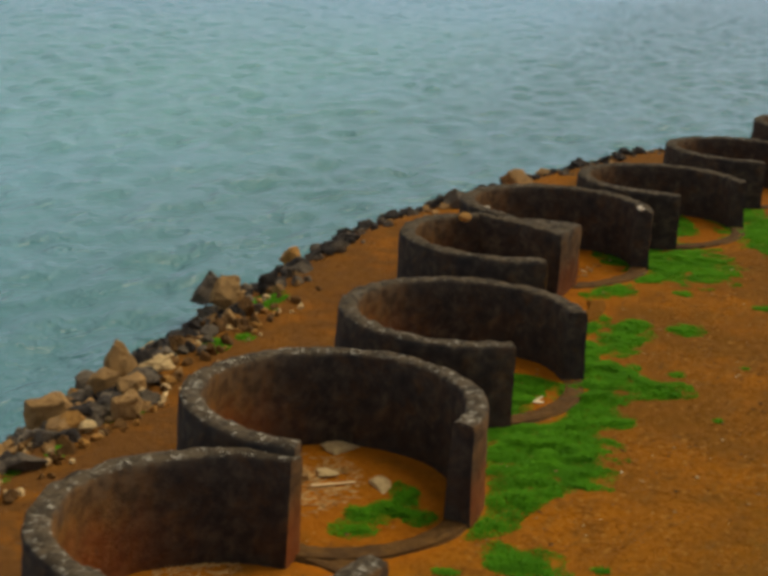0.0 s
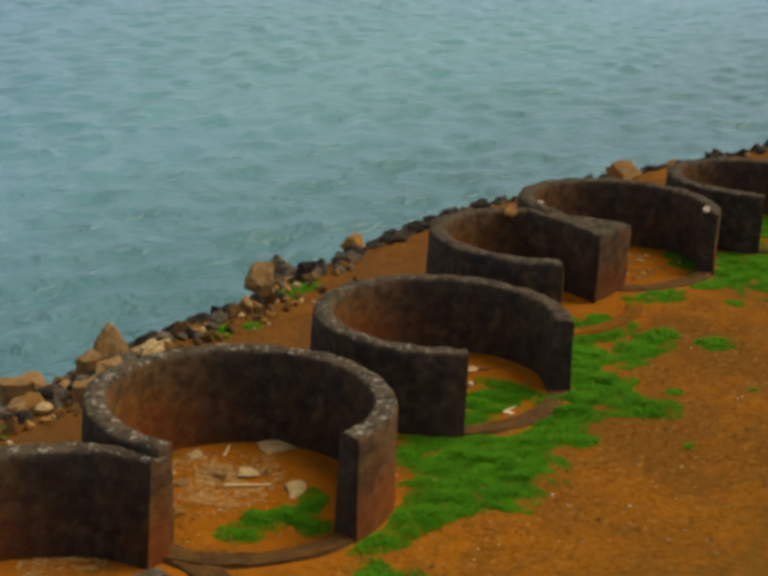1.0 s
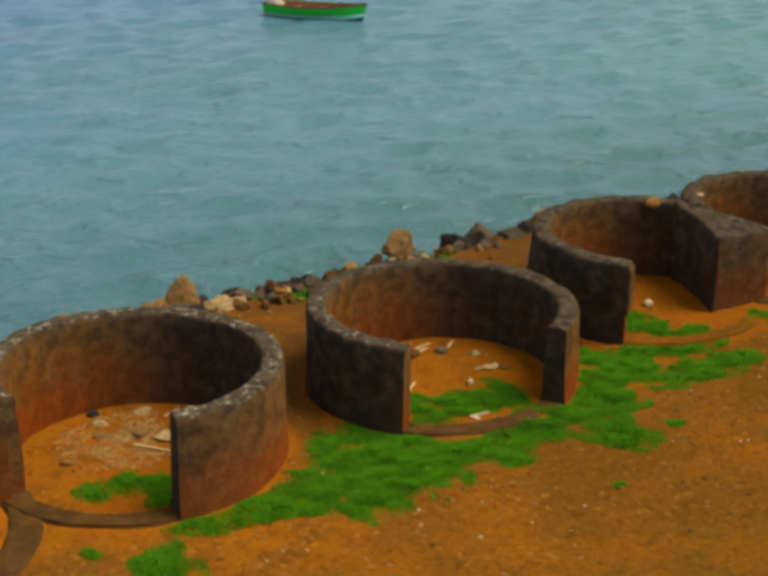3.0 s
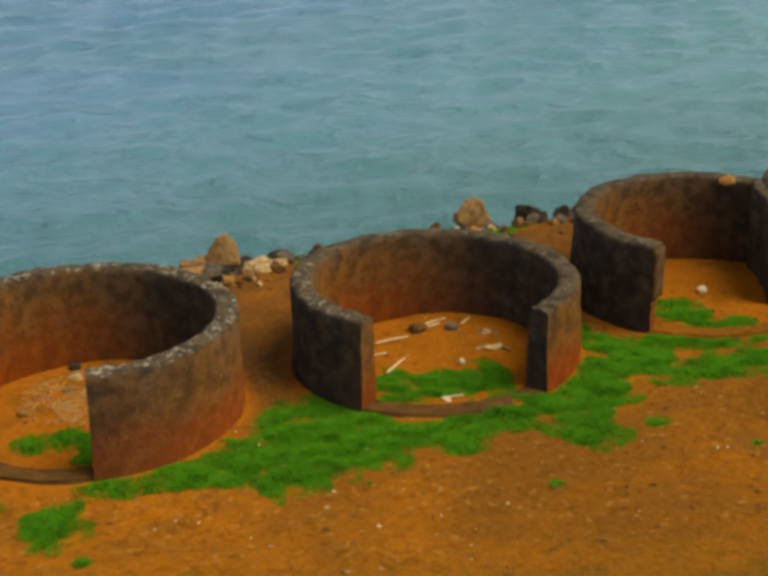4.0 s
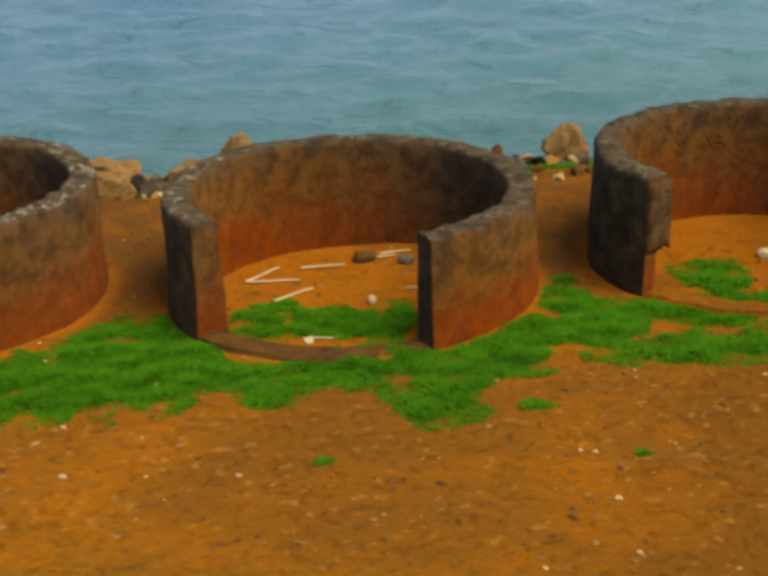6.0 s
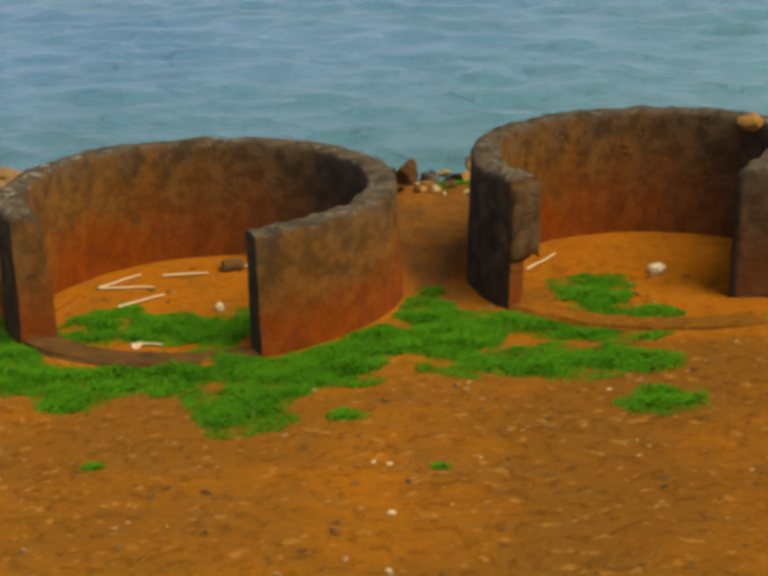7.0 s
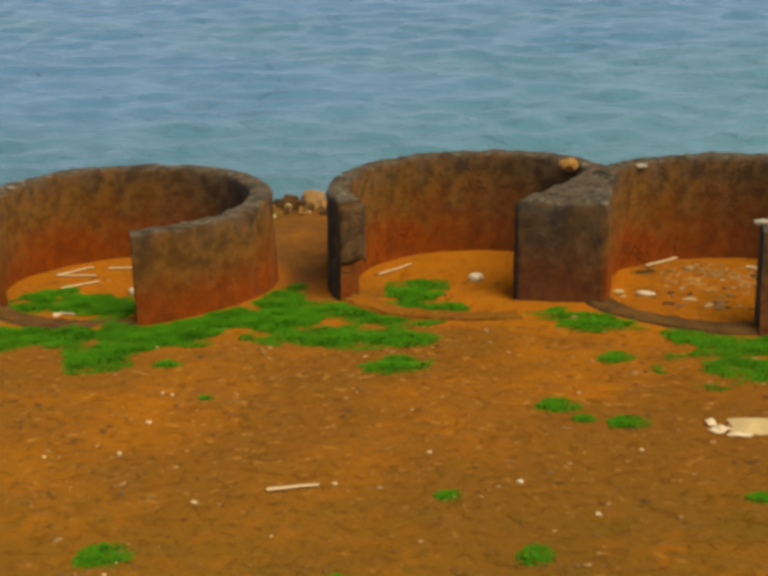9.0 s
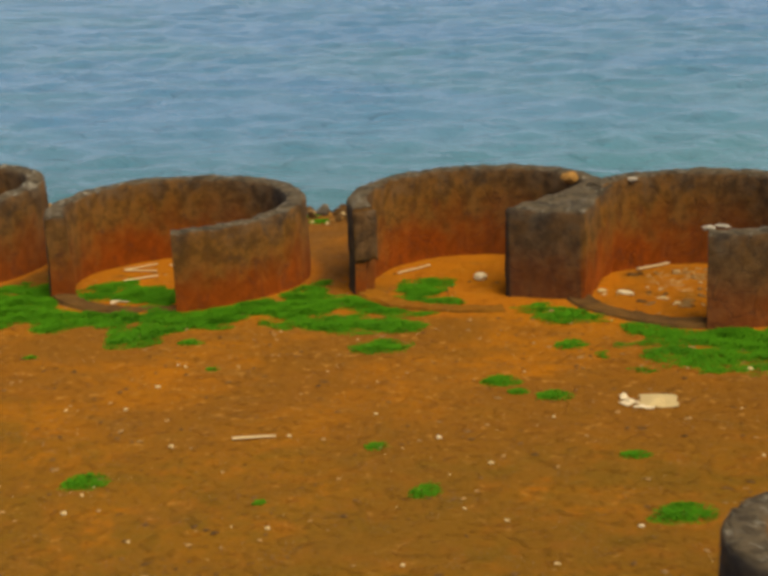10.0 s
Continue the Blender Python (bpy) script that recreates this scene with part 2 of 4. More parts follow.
def water_material():
    m, n, l, b = nodes_of("sea_water")
    v = n.new("ShaderNodeTexCoord").outputs["Object"]
    big = noise_tex(n, l, v, 0.02, 4, 0.55, 0.6)
    sep = n.new("ShaderNodeSeparateXYZ")
    l.new(v, sep.inputs[0])
    bay = maths(n, l, "ADD", maths(n, l, "ADD", sep.outputs[0], maths(n, l, "MULTIPLY", sep.outputs[1], -0.8)), maths(n, l, "MULTIPLY", big, 20.0))
    c = mix(n, l, grey(n, l, bay, -32.0, 14.0), (0.080, 0.196, 0.350), (0.088, 0.232, 0.236))
    drift = noise_tex(n, l, stretched(n, l, v, (0.05, 0.11, 1.0)), 1.0, 5, 0.6, 0.8)
    c = mix(n, l, maths(n, l, "MULTIPLY", grey(n, l, drift, 0.42, 0.66), 0.5), c, (0.086, 0.212, 0.268))
    # Far water painted paler and bluer, standing in for reflected sky.
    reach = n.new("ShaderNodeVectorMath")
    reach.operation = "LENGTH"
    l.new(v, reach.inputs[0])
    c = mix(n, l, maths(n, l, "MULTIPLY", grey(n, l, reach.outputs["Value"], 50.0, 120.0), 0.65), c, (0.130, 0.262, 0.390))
    shoal = grey(n, l, maths(n, l, "ADD", maths(n, l, "ADD", sep.outputs[1], maths(n, l, "MULTIPLY", sep.outputs[0], -0.3)), maths(n, l, "MULTIPLY", drift, 12.0)), 30.0, 12.0)
    c = mix(n, l, maths(n, l, "MULTIPLY", shoal, 0.75), c, (0.040, 0.115, 0.126))
    l.new(c, b.inputs["Base Color"])
    b.inputs["Roughness"].default_value = 0.22
    b.inputs["IOR"].default_value = 1.33
    dash = maths(n, l, "MULTIPLY", grey(n, l, noise_tex(n, l, stretched(n, l, v, (0.55, 1.0, 1.0)), 1.35, 3, 0.5, 0.4), 0.50, 0.74), 1.0)
    chop = maths(n, l, "MULTIPLY", grey(n, l, noise_tex(n, l, stretched(n, l, v, (0.7, 1.0, 1.0)), 3.0, 4, 0.55, 0.2), 0.30, 0.80), 0.55)
    gust = grey(n, l, noise_tex(n, l, v, 0.12, 3, 0.6, 0.4), 0.36, 0.62)
    ripple = maths(n, l, "MULTIPLY", noise_tex(n, l, v, 7.0, 3, 0.5, 0.2), maths(n, l, "ADD", maths(n, l, "MULTIPLY", gust, 0.20), 0.12))
    bump(n, l, b, maths(n, l, "ADD", maths(n, l, "ADD", dash, chop), ripple), 0.85, 0.13)
    return m


SOIL, CONCRETE, GRASS, WATER = soil_material(), concrete_material(), grass_material(), water_material()
STONE = {
    "tan": stone_material("tan_stone", (0.48, 0.28, 0.10), (0.28, 0.16, 0.06)),
    "grey": stone_material("grey_stone", (0.21, 0.165, 0.115), (0.105, 0.082, 0.058)),
    "dark": stone_material("dark_stone", (0.070, 0.057, 0.046), (0.032, 0.027, 0.024)),
    "ochre": stone_material("ochre_stone", (0.50, 0.26, 0.06), (0.33, 0.16, 0.04)),
    "brown": stone_material("brown_stone", (0.22, 0.11, 0.03), (0.10, 0.05, 0.016)),
    "pale": stone_material("pale_stone", (0.80, 0.60, 0.30), (0.54, 0.37, 0.17)),
}
SILL = stone_material("dusty_sill", (0.165, 0.078, 0.016), (0.085, 0.042, 0.012))
STRAW = plain_material("dry_straw", (0.60, 0.37, 0.13), 0.9, 0.25, 12)
MORTAR = plain_material("old_mortar", (0.46, 0.39, 0.29), 0.9, 0.2, 14)
WOOD = plain_material("bleached_wood", (0.80, 0.57, 0.29), 0.8, 0.2, 30)
PAPER = plain_material("dirty_paper", (0.58, 0.42, 0.18), 0.8, 0.12, 14)
PLASTIC = plain_material("white_plastic", (0.70, 0.55, 0.33), 0.5, 0.08, 20)
HULL = plain_material("green_hull_paint", (0.015, 0.62, 0.035), 0.4, 0.12, 2)
STRIPE = plain_material("pale_hull_stripe", (0.42, 0.92, 0.74), 0.5, 0.1, 2)
BOTTOM = plain_material("dark_hull_bottom", (0.008, 0.085, 0.100), 0.6, 0.2, 2)
INSIDE = plain_material("brown_boat_wood", (0.24, 0.075, 0.035), 0.8, 0.2, 6)
NET = plain_material("pale_bundle", (0.55, 0.50, 0.38), 0.9, 0.2, 8)


# ---- building blocks ----
def mesh_object(name, verts, faces, material, parent=None, label="", smooth=False):
    me = bpy.data.meshes.new(name)
    me.from_pydata(verts, [], faces)
    if smooth:
        me.shade_smooth()
    me.materials.append(material)
    ob = new(name, me)
    if parent:
        ob.parent = parent
    return tagged(ob, label)


def part(name, bm, material, parent=None, label=""):
    bmesh.ops.recalc_face_normals(bm, faces=bm.faces[:])
    me = bpy.data.meshes.new(name)
    bm.to_mesh(me)
    bm.free()
    me.materials.append(material)
    ob = new(name, me)
    if parent:
        ob.parent = parent
    return tagged(ob, label)


def empty_thing(name, m, label, category, group="", kind=""):
    ob = new(name)
    ob.empty_display_size = 0.2
    ob.matrix_world = m
    return tagged(ob, label, category, group, kind)


def growing(lo, hi, step, far, rate=1.25):
    """Even steps from lo to hi, then ever longer ones out to far on both sides."""
    inner = list(np.arange(lo, hi + step / 2, step))
    out, d = [], step
    while not out or out[-1] < far:
        d *= rate
        out.append((out[-1] if out else 0) + d)
    return [lo - v for v in reversed(out)] + inner + [hi + v for v in out]


def grid_faces(nx, ny):
    i, j = np.meshgrid(np.arange(nx - 1), np.arange(ny - 1), indexing="ij")
    a = (i * ny + j).ravel()
    return np.stack([a, a + ny, a + ny + 1, a + 1], 1).tolist()


# ---- ground and sea ----
RING_R = 1.93
RING_PLAN = ((-8.16, -0.35), (-4.58, 0.72), (0.0, 1.50), (4.30, 3.12), (7.43, 3.65), (11.78, 3.14), (16.94, 3.13), (23.1, 2.95))


def washed(x, y):
    """Clean orange silt that rain leaves inside the rings and along the foot of their walls."""
    most = 0.0
    for cx, cy in RING_PLAN:
        if abs(x - cx) < 2.6 and abs(y - cy) < 2.6:
            d = math.hypot(x - cx, y - cy) - RING_R
            most = max(most, 0.62 if d < -0.2 else max(0.0, 1 - max(0.0, d) / 0.28))
    return most


def brown_shaded(x, y):
    """Brown earth from the line of the rings to the sea wall, also painting the shade between the rings; their floors
    are left out.
    """
    if any(math.hypot(x - cx, y - cy) < RING_R - 0.15 for cx, cy in RING_PLAN):
        return 0.0
    line = float(np.interp(x, [c[0] for c in RING_PLAN], [c[1] for c in RING_PLAN]))
    f = max(0.0, min(1.0, (y - line + 0.9) / 1.0))
    return (1.5 if x < -5 else 1.5 - 0.5 * min(1.0, (x + 5) / 3)) * f * f * (3 - 2 * f) * max(0.35, min(1.0, 1.0 - (x - 4.0) / 14.0))


gx, gy = growing(-13, 18, 0.11, 1500), growing(-9, 8, 0.11, 1500)
wash = [washed(x, y) for x in gx for y in gy]
silt = iter(wash)
ground = mesh_object("ground", [(x, y, ground_z(x, y) + 0.03 * max(0.0, next(silt) - 0.62)) for x in gx for y in gy], grid_faces(len(gx), len(gy)), SOIL, smooth=True)
ground.data.attributes.new("wash", "FLOAT", "POINT").data.foreach_set("value", wash)
ground.data.attributes.new("brown_shade", "FLOAT", "POINT").data.foreach_set("value", [brown_shaded(x, y) for x in gx for y in gy])
tagged(ground, "bare orange-red soil yard with brown gravelly patches", "ground", kind="structure")


def sea_sheet():
    xs, ys = np.array(growing(-30, 105, 0.32, 3500, 1.12)), np.array(growing(3, 125, 0.32, 3500, 1.12))
    x, y = np.meshgrid(xs, ys, indexing="ij")
    z = np.zeros_like(x)
    rng = np.random.default_rng(4)
    for k in range(80):
        length = 1.2 * (3.0 / 1.2) ** rng.random()
        turn = rng.normal(1.9, 0.6)
        amp = 0.0042 * length ** 0.6
        ph = 2 * math.pi / length * (x * math.cos(turn) + y * math.sin(turn)) + rng.uniform(0, 6.28)
        z += amp * (np.sin(ph) + 0.25 * np.sin(2 * ph))
    z *= np.exp(-np.maximum(0, np.hypot(x - 30, y - 60) - 150) / 120)
    verts = np.stack([x, y, z + SEA], -1).reshape(-1, 3)
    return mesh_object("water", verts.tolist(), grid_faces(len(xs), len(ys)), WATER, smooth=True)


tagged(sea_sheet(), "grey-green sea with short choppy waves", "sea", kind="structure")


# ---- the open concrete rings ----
# Close to the sun's bearing: the dust also paints the walls' light side.
DUST_LIGHT_FROM = (0.95, -0.31)


def lit_dust(facing):
    """How much red dust a face shows: most towards the sun's side, little away, so light and shade are painted with it.
    """
    d = facing[0] * DUST_LIGHT_FROM[0] + facing[1] * DUST_LIGHT_FROM[1]
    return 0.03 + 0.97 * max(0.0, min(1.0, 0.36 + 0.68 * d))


def ring_wall(name, c, r, a0, a1, height, thick=0.30, foot=-0.25, seed=0, rough=1.0, broken=0.0, shield=1.0):
    """An upright wall bent along a circle from angle a0 to a1 (degrees), its rim level, rounded and worn.
    Returned relative to c at ground level. shield: the share of dust that its outer face takes."""
    cx, cy = c
    base = plane_z(cx, cy)
    n = max(6, int(abs(a1 - a0) / 2.6))
    outs = [foot, 0.0, 0.16, 0.34, 0.52, 0.70, 0.86, 0.955]
    prof = [(1.0, f, 0.03 * max(0, 1 - max(f, 0) * 1.3)) for f in outs]
    prof += [(0.93, 0.992, 0), (0.72, 1.0, 0), (0.5, 1.006, 0), (0.28, 1.0, 0), (0.07, 0.992, 0)]
    prof += [(0.0, f, -0.03 * max(0, 1 - max(f, 0) * 1.3)) for f in reversed(outs)]
    verts, tags, dust_lights, faces, k = [], [], [], [], len(prof)
    for i in range(n + 1):
        a = radians(a0 + (a1 - a0) * i / n)
        ca, sa = math.cos(a), math.sin(a)
        for across, f, extra in prof:
            wob = noise.noise(Vector((ca * 2.2 + seed, sa * 2.2, f * 1.6))) * 0.030 + noise.noise(Vector((ca * 9, sa * 9 + seed, f * 5))) * 0.014
            inset = thick * (1 - across) - extra - wob * rough
            if f < broken and i > n - 4:
                inset -= thick * (1 - across) * (0.35 + 0.12 * (i - n + 3) + 0.25 * noise.noise(Vector((f * 7, i * 0.7, seed))))
            x, y = (r - inset) * ca, (r - inset) * sa
            low = plane_z(cx + x, cy + y) - base
            z = low + f * (height - (0.0 if height < 0.5 else low))
            if f > 0.9:
                z += rough * (noise.noise(Vector((ca * 7 + seed, sa * 7, across * 2))) * 0.032 + noise.noise(Vector((ca * 19, sa * 19 + seed, across * 5))) * 0.030)
            verts.append((x, y, z))
            tags.append(max(0.0, min(1.0, f if f < 1 else 1.0)))
            dust_lights.append(shield * lit_dust((ca, sa)) if across > 0.5 else lit_dust((-ca, -sa)))
    for i in range(n):
        for j in range(k - 1):
            p = i * k + j
            faces.append((p, p + k, p + k + 1, p + 1))
    for first, a, sign in ((0, radians(a0), 1), (n * k, radians(a1), -1)):
        at = len(verts)
        verts += [verts[first + j] for j in range(k)]
        tags += [tags[first + j] for j in range(k)]
        dust_lights += [0.85 * shield * lit_dust((sign * math.sin(a), -sign * math.cos(a)))] * k
        faces.append(tuple(range(at, at + k)) if sign > 0 else tuple(reversed(range(at, at + k))))
    me = bpy.data.meshes.new(name)
    me.from_pydata(verts, [], faces)
    me.attributes.new("height", "FLOAT", "POINT").data.foreach_set("value", tags)
    me.attributes.new("dust_light", "FLOAT", "POINT").data.foreach_set("value", dust_lights)
    me.polygons.foreach_set("use_smooth", [True] * (len(faces) - 2) + [False] * 2)
    me.materials.append(CONCRETE)
    bm = bmesh.new()
    bm.from_mesh(me)
    bmesh.ops.recalc_face_normals(bm, faces=bm.faces[:])
    bm.to_mesh(me)
    bm.free()
    return new(name, me)


def concrete_ring(c, r, right, left, height, seed, label, sill_height=0.035, broken=0.0, sill_end=None, sill_look=None, sill_thick=0.28, sill_out=-0.01, shield=1.0):
    """right, left: the angles of the two wall ends either side of the doorway, left > right."""
    ob = empty_thing("concrete_ring", pose(c[0], c[1], plane_z(*c)), label, "concrete ring", "open concrete rings along the shore")
    ring_wall("wall", c, r, right, left, height, seed=seed, broken=broken, rough=min(1.0, r / 1.6), shield=shield).parent = ob
    if left - right < 355:
        s = ring_wall("sill", c, r + sill_out, left - 360 - 3, right + 3 if sill_end is None else sill_end, sill_height, thick=sill_thick, foot=-2.0, seed=seed + 5, rough=0.7)
        s.parent = ob
        s.data.materials[0] = sill_look or SILL
        tagged(s, "low earth-covered sill across the doorway" if sill_look else "worn dark concrete sill across the doorway")
    return ob


LOOKS = "open ring of weathered dark concrete, "
concrete_ring(RING_PLAN[0], RING_R, 10, 277, 1.28, 1, LOOKS + "rim speckled with lichen", sill_thick=0.36, sill_out=0.26)
concrete_ring(RING_PLAN[1], RING_R, -86, 201.5, 1.34, 2, LOOKS + "pale rubble on its floor", 0.055, shield=0.8)
concrete_ring(RING_PLAN[2], RING_R, -53, 232.5, 1.195, 3, LOOKS + "red dust on its lower half")
ring_d = concrete_ring(RING_PLAN[3], RING_R, 44, 230, 1.295, 4, LOOKS + "patched beside its doorway", 0.05, 0.52, -54, SOIL)
ring_e = concrete_ring(RING_PLAN[4], RING_R, -70, 171, 1.305, 5, LOOKS + "joined to its neighbour", 0.05, sill_thick=0.32, shield=0.68)
concrete_ring(RING_PLAN[5], RING_R, -55, 214, 1.18, 6, LOOKS + "grass before its doorway")
concrete_ring(RING_PLAN[6], RING_R, -56, 216, 1.20, 7, LOOKS + "farther along the shore")
concrete_ring(RING_PLAN[7], RING_R, -50, 222, 1.22, 8, LOOKS + "far along the shore")
concrete_ring((11.85, -6.45), 0.76, -50, 309, 1.18, 9, "small round well ring of dark weathered concrete")


def slab_block(name, corners, height, parent, seed=0):
    """A heavy upright block over a plan of corners (counter-clockwise), its faces uneven and its top edge worn round."""
    base = parent.matrix_world.translation
    plan = []
    for (x0, y0), (x1, y1) in zip(corners, corners[1:] + corners[:1]):
        steps = max(1, round(math.hypot(x1 - x0, y1 - y0) / 0.09))
        plan += [(x0 + (x1 - x0) * i / steps, y0 + (y1 - y0) * i / steps) for i in range(steps)]
    mx, my = sum(p[0] for p in plan) / len(plan), sum(p[1] for p in plan) / len(plan)
    prof = [(1.0, -0.2), (1.0, 0.0), (1.0, 0.15), (1.0, 0.3), (1.0, 0.45), (1.0, 0.6), (1.0, 0.75), (1.0, 0.9), (0.99, 0.965), (0.95, 0.995), (0.85, 1.0), (0.6, 1.0), (0.3, 1.0)]
    verts, tags, dust_lights, k = [], [], [], len(plan)
    for inward, f in prof:
        for i, (x, y) in enumerate(plan):
            (xa, ya), (xb, yb) = plan[i - 1], plan[(i + 1) % k]
            out = Vector((yb - ya, xa - xb, 0)).normalized()
            px, py = mx + (x - mx) * inward, my + (y - my) * inward
            low = plane_z(px, py) - base.z
            co = Vector((px - base.x, py - base.y, low + f * (height - low)))
            d = noise.noise(co * 2.3 + Vector((seed, 0, 0))) * 0.035 + noise.noise(co * 8) * 0.018
            co += out * d if f < 0.95 else Vector((0, 0, 1.3 * d + noise.noise(co * 17) * 0.012))
            verts.append(co)
            tags.append(max(0.0, min(1.0, f)))
            dust_lights.append(0.43 if out.y < -0.6 else lit_dust(out))
    verts.append(Vector((mx - base.x, my - base.y, height)))
    tags.append(1.0)
    dust_lights.append(0.3)
    faces = [(j * k + i, j * k + (i + 1) % k, (j + 1) * k + (i + 1) % k, (j + 1) * k + i) for j in range(len(prof) - 1) for i in range(k)]
    last = (len(prof) - 1) * k
    faces += [(last + i, last + (i + 1) % k, len(verts) - 1) for i in range(k)]
    ob = mesh_object(name, verts, faces, CONCRETE, parent, "broad block that ties two rings together", True)
    ob.data.attributes.new("height", "FLOAT", "POINT").data.foreach_set("value", tags)
    ob.data.attributes.new("dust_light", "FLOAT", "POINT").data.foreach_set("value", dust_lights)
    return ob


def mortar(x, y, z, sx, sy, sz, seed):
    bm = bmesh.new()
    bmesh.ops.create_icosphere(bm, subdivisions=3, radius=1.0)
    for v in bm.verts:
        v.co *= 1 + 0.4 * noise.noise(v.co * 2 + Vector((seed, 0, 0)))
        v.co = Vector((v.co.x * sx, v.co.y * sy, v.co.z * sz))
    ob = part("mortar_patch", bm, MORTAR, ring_e, "whitish mortar patch on the rim")
    ob.location = Vector((x, y, z)) - ring_e.matrix_world.translation


def plaster(ring, r, angle, low, high, seed):
    """A thick ragged coat of olive plaster on the end of a ring wall, broken off at its foot."""
    a = radians(angle)
    out = Vector((math.cos(a), math.sin(a), 0))
    face = Vector((-math.sin(a), math.cos(a), 0))
    bm = bmesh.new()
    rows = []
    for i in range(13):
        f = i / 12
        row = []
        for k in range(9):
            across = (r + 0.02 - 0.345 * k / 8) + 0.012 * noise.noise(Vector((i * 0.5, k, seed)))
            ragged = 0.07 * noise.noise(Vector((k * 0.55, seed, 2))) * (1 - f)
            edge = 0.02 if k in (0, 8) or i in (0, 12) else 0.045
            bulge = edge + 0.012 * noise.noise(Vector((i * 0.6, k * 0.6, seed)))
            row.append(bm.verts.new(out * across + face * bulge + Vector((0, 0, low + (high - low) * f + ragged))))
        rows.append(row)
    for p, q in zip(rows, rows[1:]):
        for k in range(8):
            bm.faces.new((p[k], p[k + 1], q[k + 1], q[k]))
    for f in bm.faces:
        f.smooth = True
    ob = part("plaster_patch", bm, CONCRETE, ring, "thick olive plaster on the wall end")
    ob.data.attributes.new("height", "FLOAT", "POINT").data.foreach_set("value", [0.62 + 0.3 * v.co.z for v in ob.data.vertices])
    ob.data.attributes.new("dust_light", "FLOAT", "POINT").data.foreach_set("value", [0.6] * len(ob.data.vertices))
    m = ob.modifiers.new("thickness", "SOLIDIFY")
    m.thickness, m.offset = 0.05, -1.0
    return ob


plaster(ring_d, RING_R, 230, 0.50, 1.22, 3)
mortar(8.02, 2.05, 1.422, 0.08, 0.06, 0.030, 1)
mortar(8.16, 2.15, 1.436, 0.10, 0.04, 0.018, 2)
mortar(6.02, 4.47, 1.376, 0.09, 0.06, 0.025, 3)
slab_block("tie_block", [(5.04, 2.35), (6.17, 2.46), (6.08, 3.0), (5.90, 3.6), (5.88, 4.3), (5.72, 4.52), (5.46, 4.4), (5.36, 4.0), (5.34, 3.5), (5.20, 2.9)], 1.305, ring_d, 3)

# ---- boulders of the sea wall ----
def boulder_mesh(kind, seed, fine=True, peak=0.0):
    """A broken stone of unit half sizes with worn edges; peak narrows it towards its top."""
    rng = random.Random(seed)
    bm = bmesh.new()
    for _ in range(15):
        v = Vector((rng.gauss(0, 1), rng.gauss(0, 1), rng.gauss(0, 1))).normalized() * rng.uniform(0.8, 1.0)
        bm.verts.new((v.x, v.y * rng.uniform(0.75, 1.0), v.z * 0.8))
    hull = bmesh.ops.convex_hull(bm, input=bm.verts[:])
    bmesh.ops.delete(bm, geom=list({g for g in hull["geom_interior"] if isinstance(g, bmesh.types.BMVert)}), context="VERTS")
    bmesh.ops.dissolve_limit(bm, angle_limit=radians(14), verts=bm.verts[:], edges=bm.edges[:])
    bmesh.ops.bevel(bm, geom=bm.edges[:], offset=0.12, segments=3, profile=0.6, affect="EDGES", clamp_overlap=True)
    bmesh.ops.triangulate(bm, faces=bm.faces[:])
    bmesh.ops.subdivide_edges(bm, edges=[e for e in bm.edges if e.calc_length() > 0.3], cuts=1)
    bmesh.ops.triangulate(bm, faces=bm.faces[:])
    if fine:
        for _ in range(2):
            bmesh.ops.subdivide_edges(bm, edges=[e for e in bm.edges if e.calc_length() > 0.16], cuts=1)
            bmesh.ops.triangulate(bm, faces=bm.faces[:])
    for v in bm.verts:
        v.co *= 1 + noise.noise(v.co * 2.1 + Vector((seed, 0, 0))) * 0.16 + noise.noise(v.co * 5.0 + Vector((0, seed, 0))) * 0.09 + noise.noise(v.co * 11.0 + Vector((0, 0, seed))) * 0.05
    size = [max(abs(v.co[k]) for v in bm.verts) for k in range(3)]
    for v in bm.verts:
        v.co = Vector([v.co[k] / size[k] for k in range(3)])
    if peak:
        for v in bm.verts:
            v.co.x *= 1 - peak * (v.co.z + 1) / 2
            v.co.y *= 1 - peak * (v.co.z + 1) / 2
    me = bpy.data.meshes.new("boulder")
    bm.to_mesh(me)
    bm.free()
    me.materials.append(STONE[kind])
    return me


RUBBLE = {k: [boulder_mesh(k, 11 * i + len(k), False) for i in range(5)] for k in STONE}
BOULDERS = {k: [boulder_mesh(k, 11 * i + len(k)) for i in range(5)] for k in STONE}
BOULDERS["tan"] += [boulder_mesh("tan", 52, True, 0.35), boulder_mesh("tan", 71, True, 0.42)]
STONE_WORDS = {
    "tan": "angular tan boulder on the sea wall",
    "grey": "weathered grey boulder on the sea wall",
    "dark": "dark blackish boulder low on the sea wall",
    "ochre": "small ochre-yellow block on the sea wall",
    "brown": "earth-brown stone on the sea wall",
    "pale": "pale sandy stone on the sea wall",
}


def boulder(kind, x, y, z, sx, sy, sz, turn=0.0, which=0, tilt=0.0):
    """x, y, z: its middle; sx, sy, sz: its half sizes."""
    ob = new("boulder", BOULDERS[kind][which])
    ob.matrix_world = pose(x, y, z, tilt, tilt * 0.6, turn) @ Matrix.Diagonal((sx, sy, sz, 1))
    return tagged(ob, STONE_WORDS[kind], "boulder", "boulders of the sea wall")


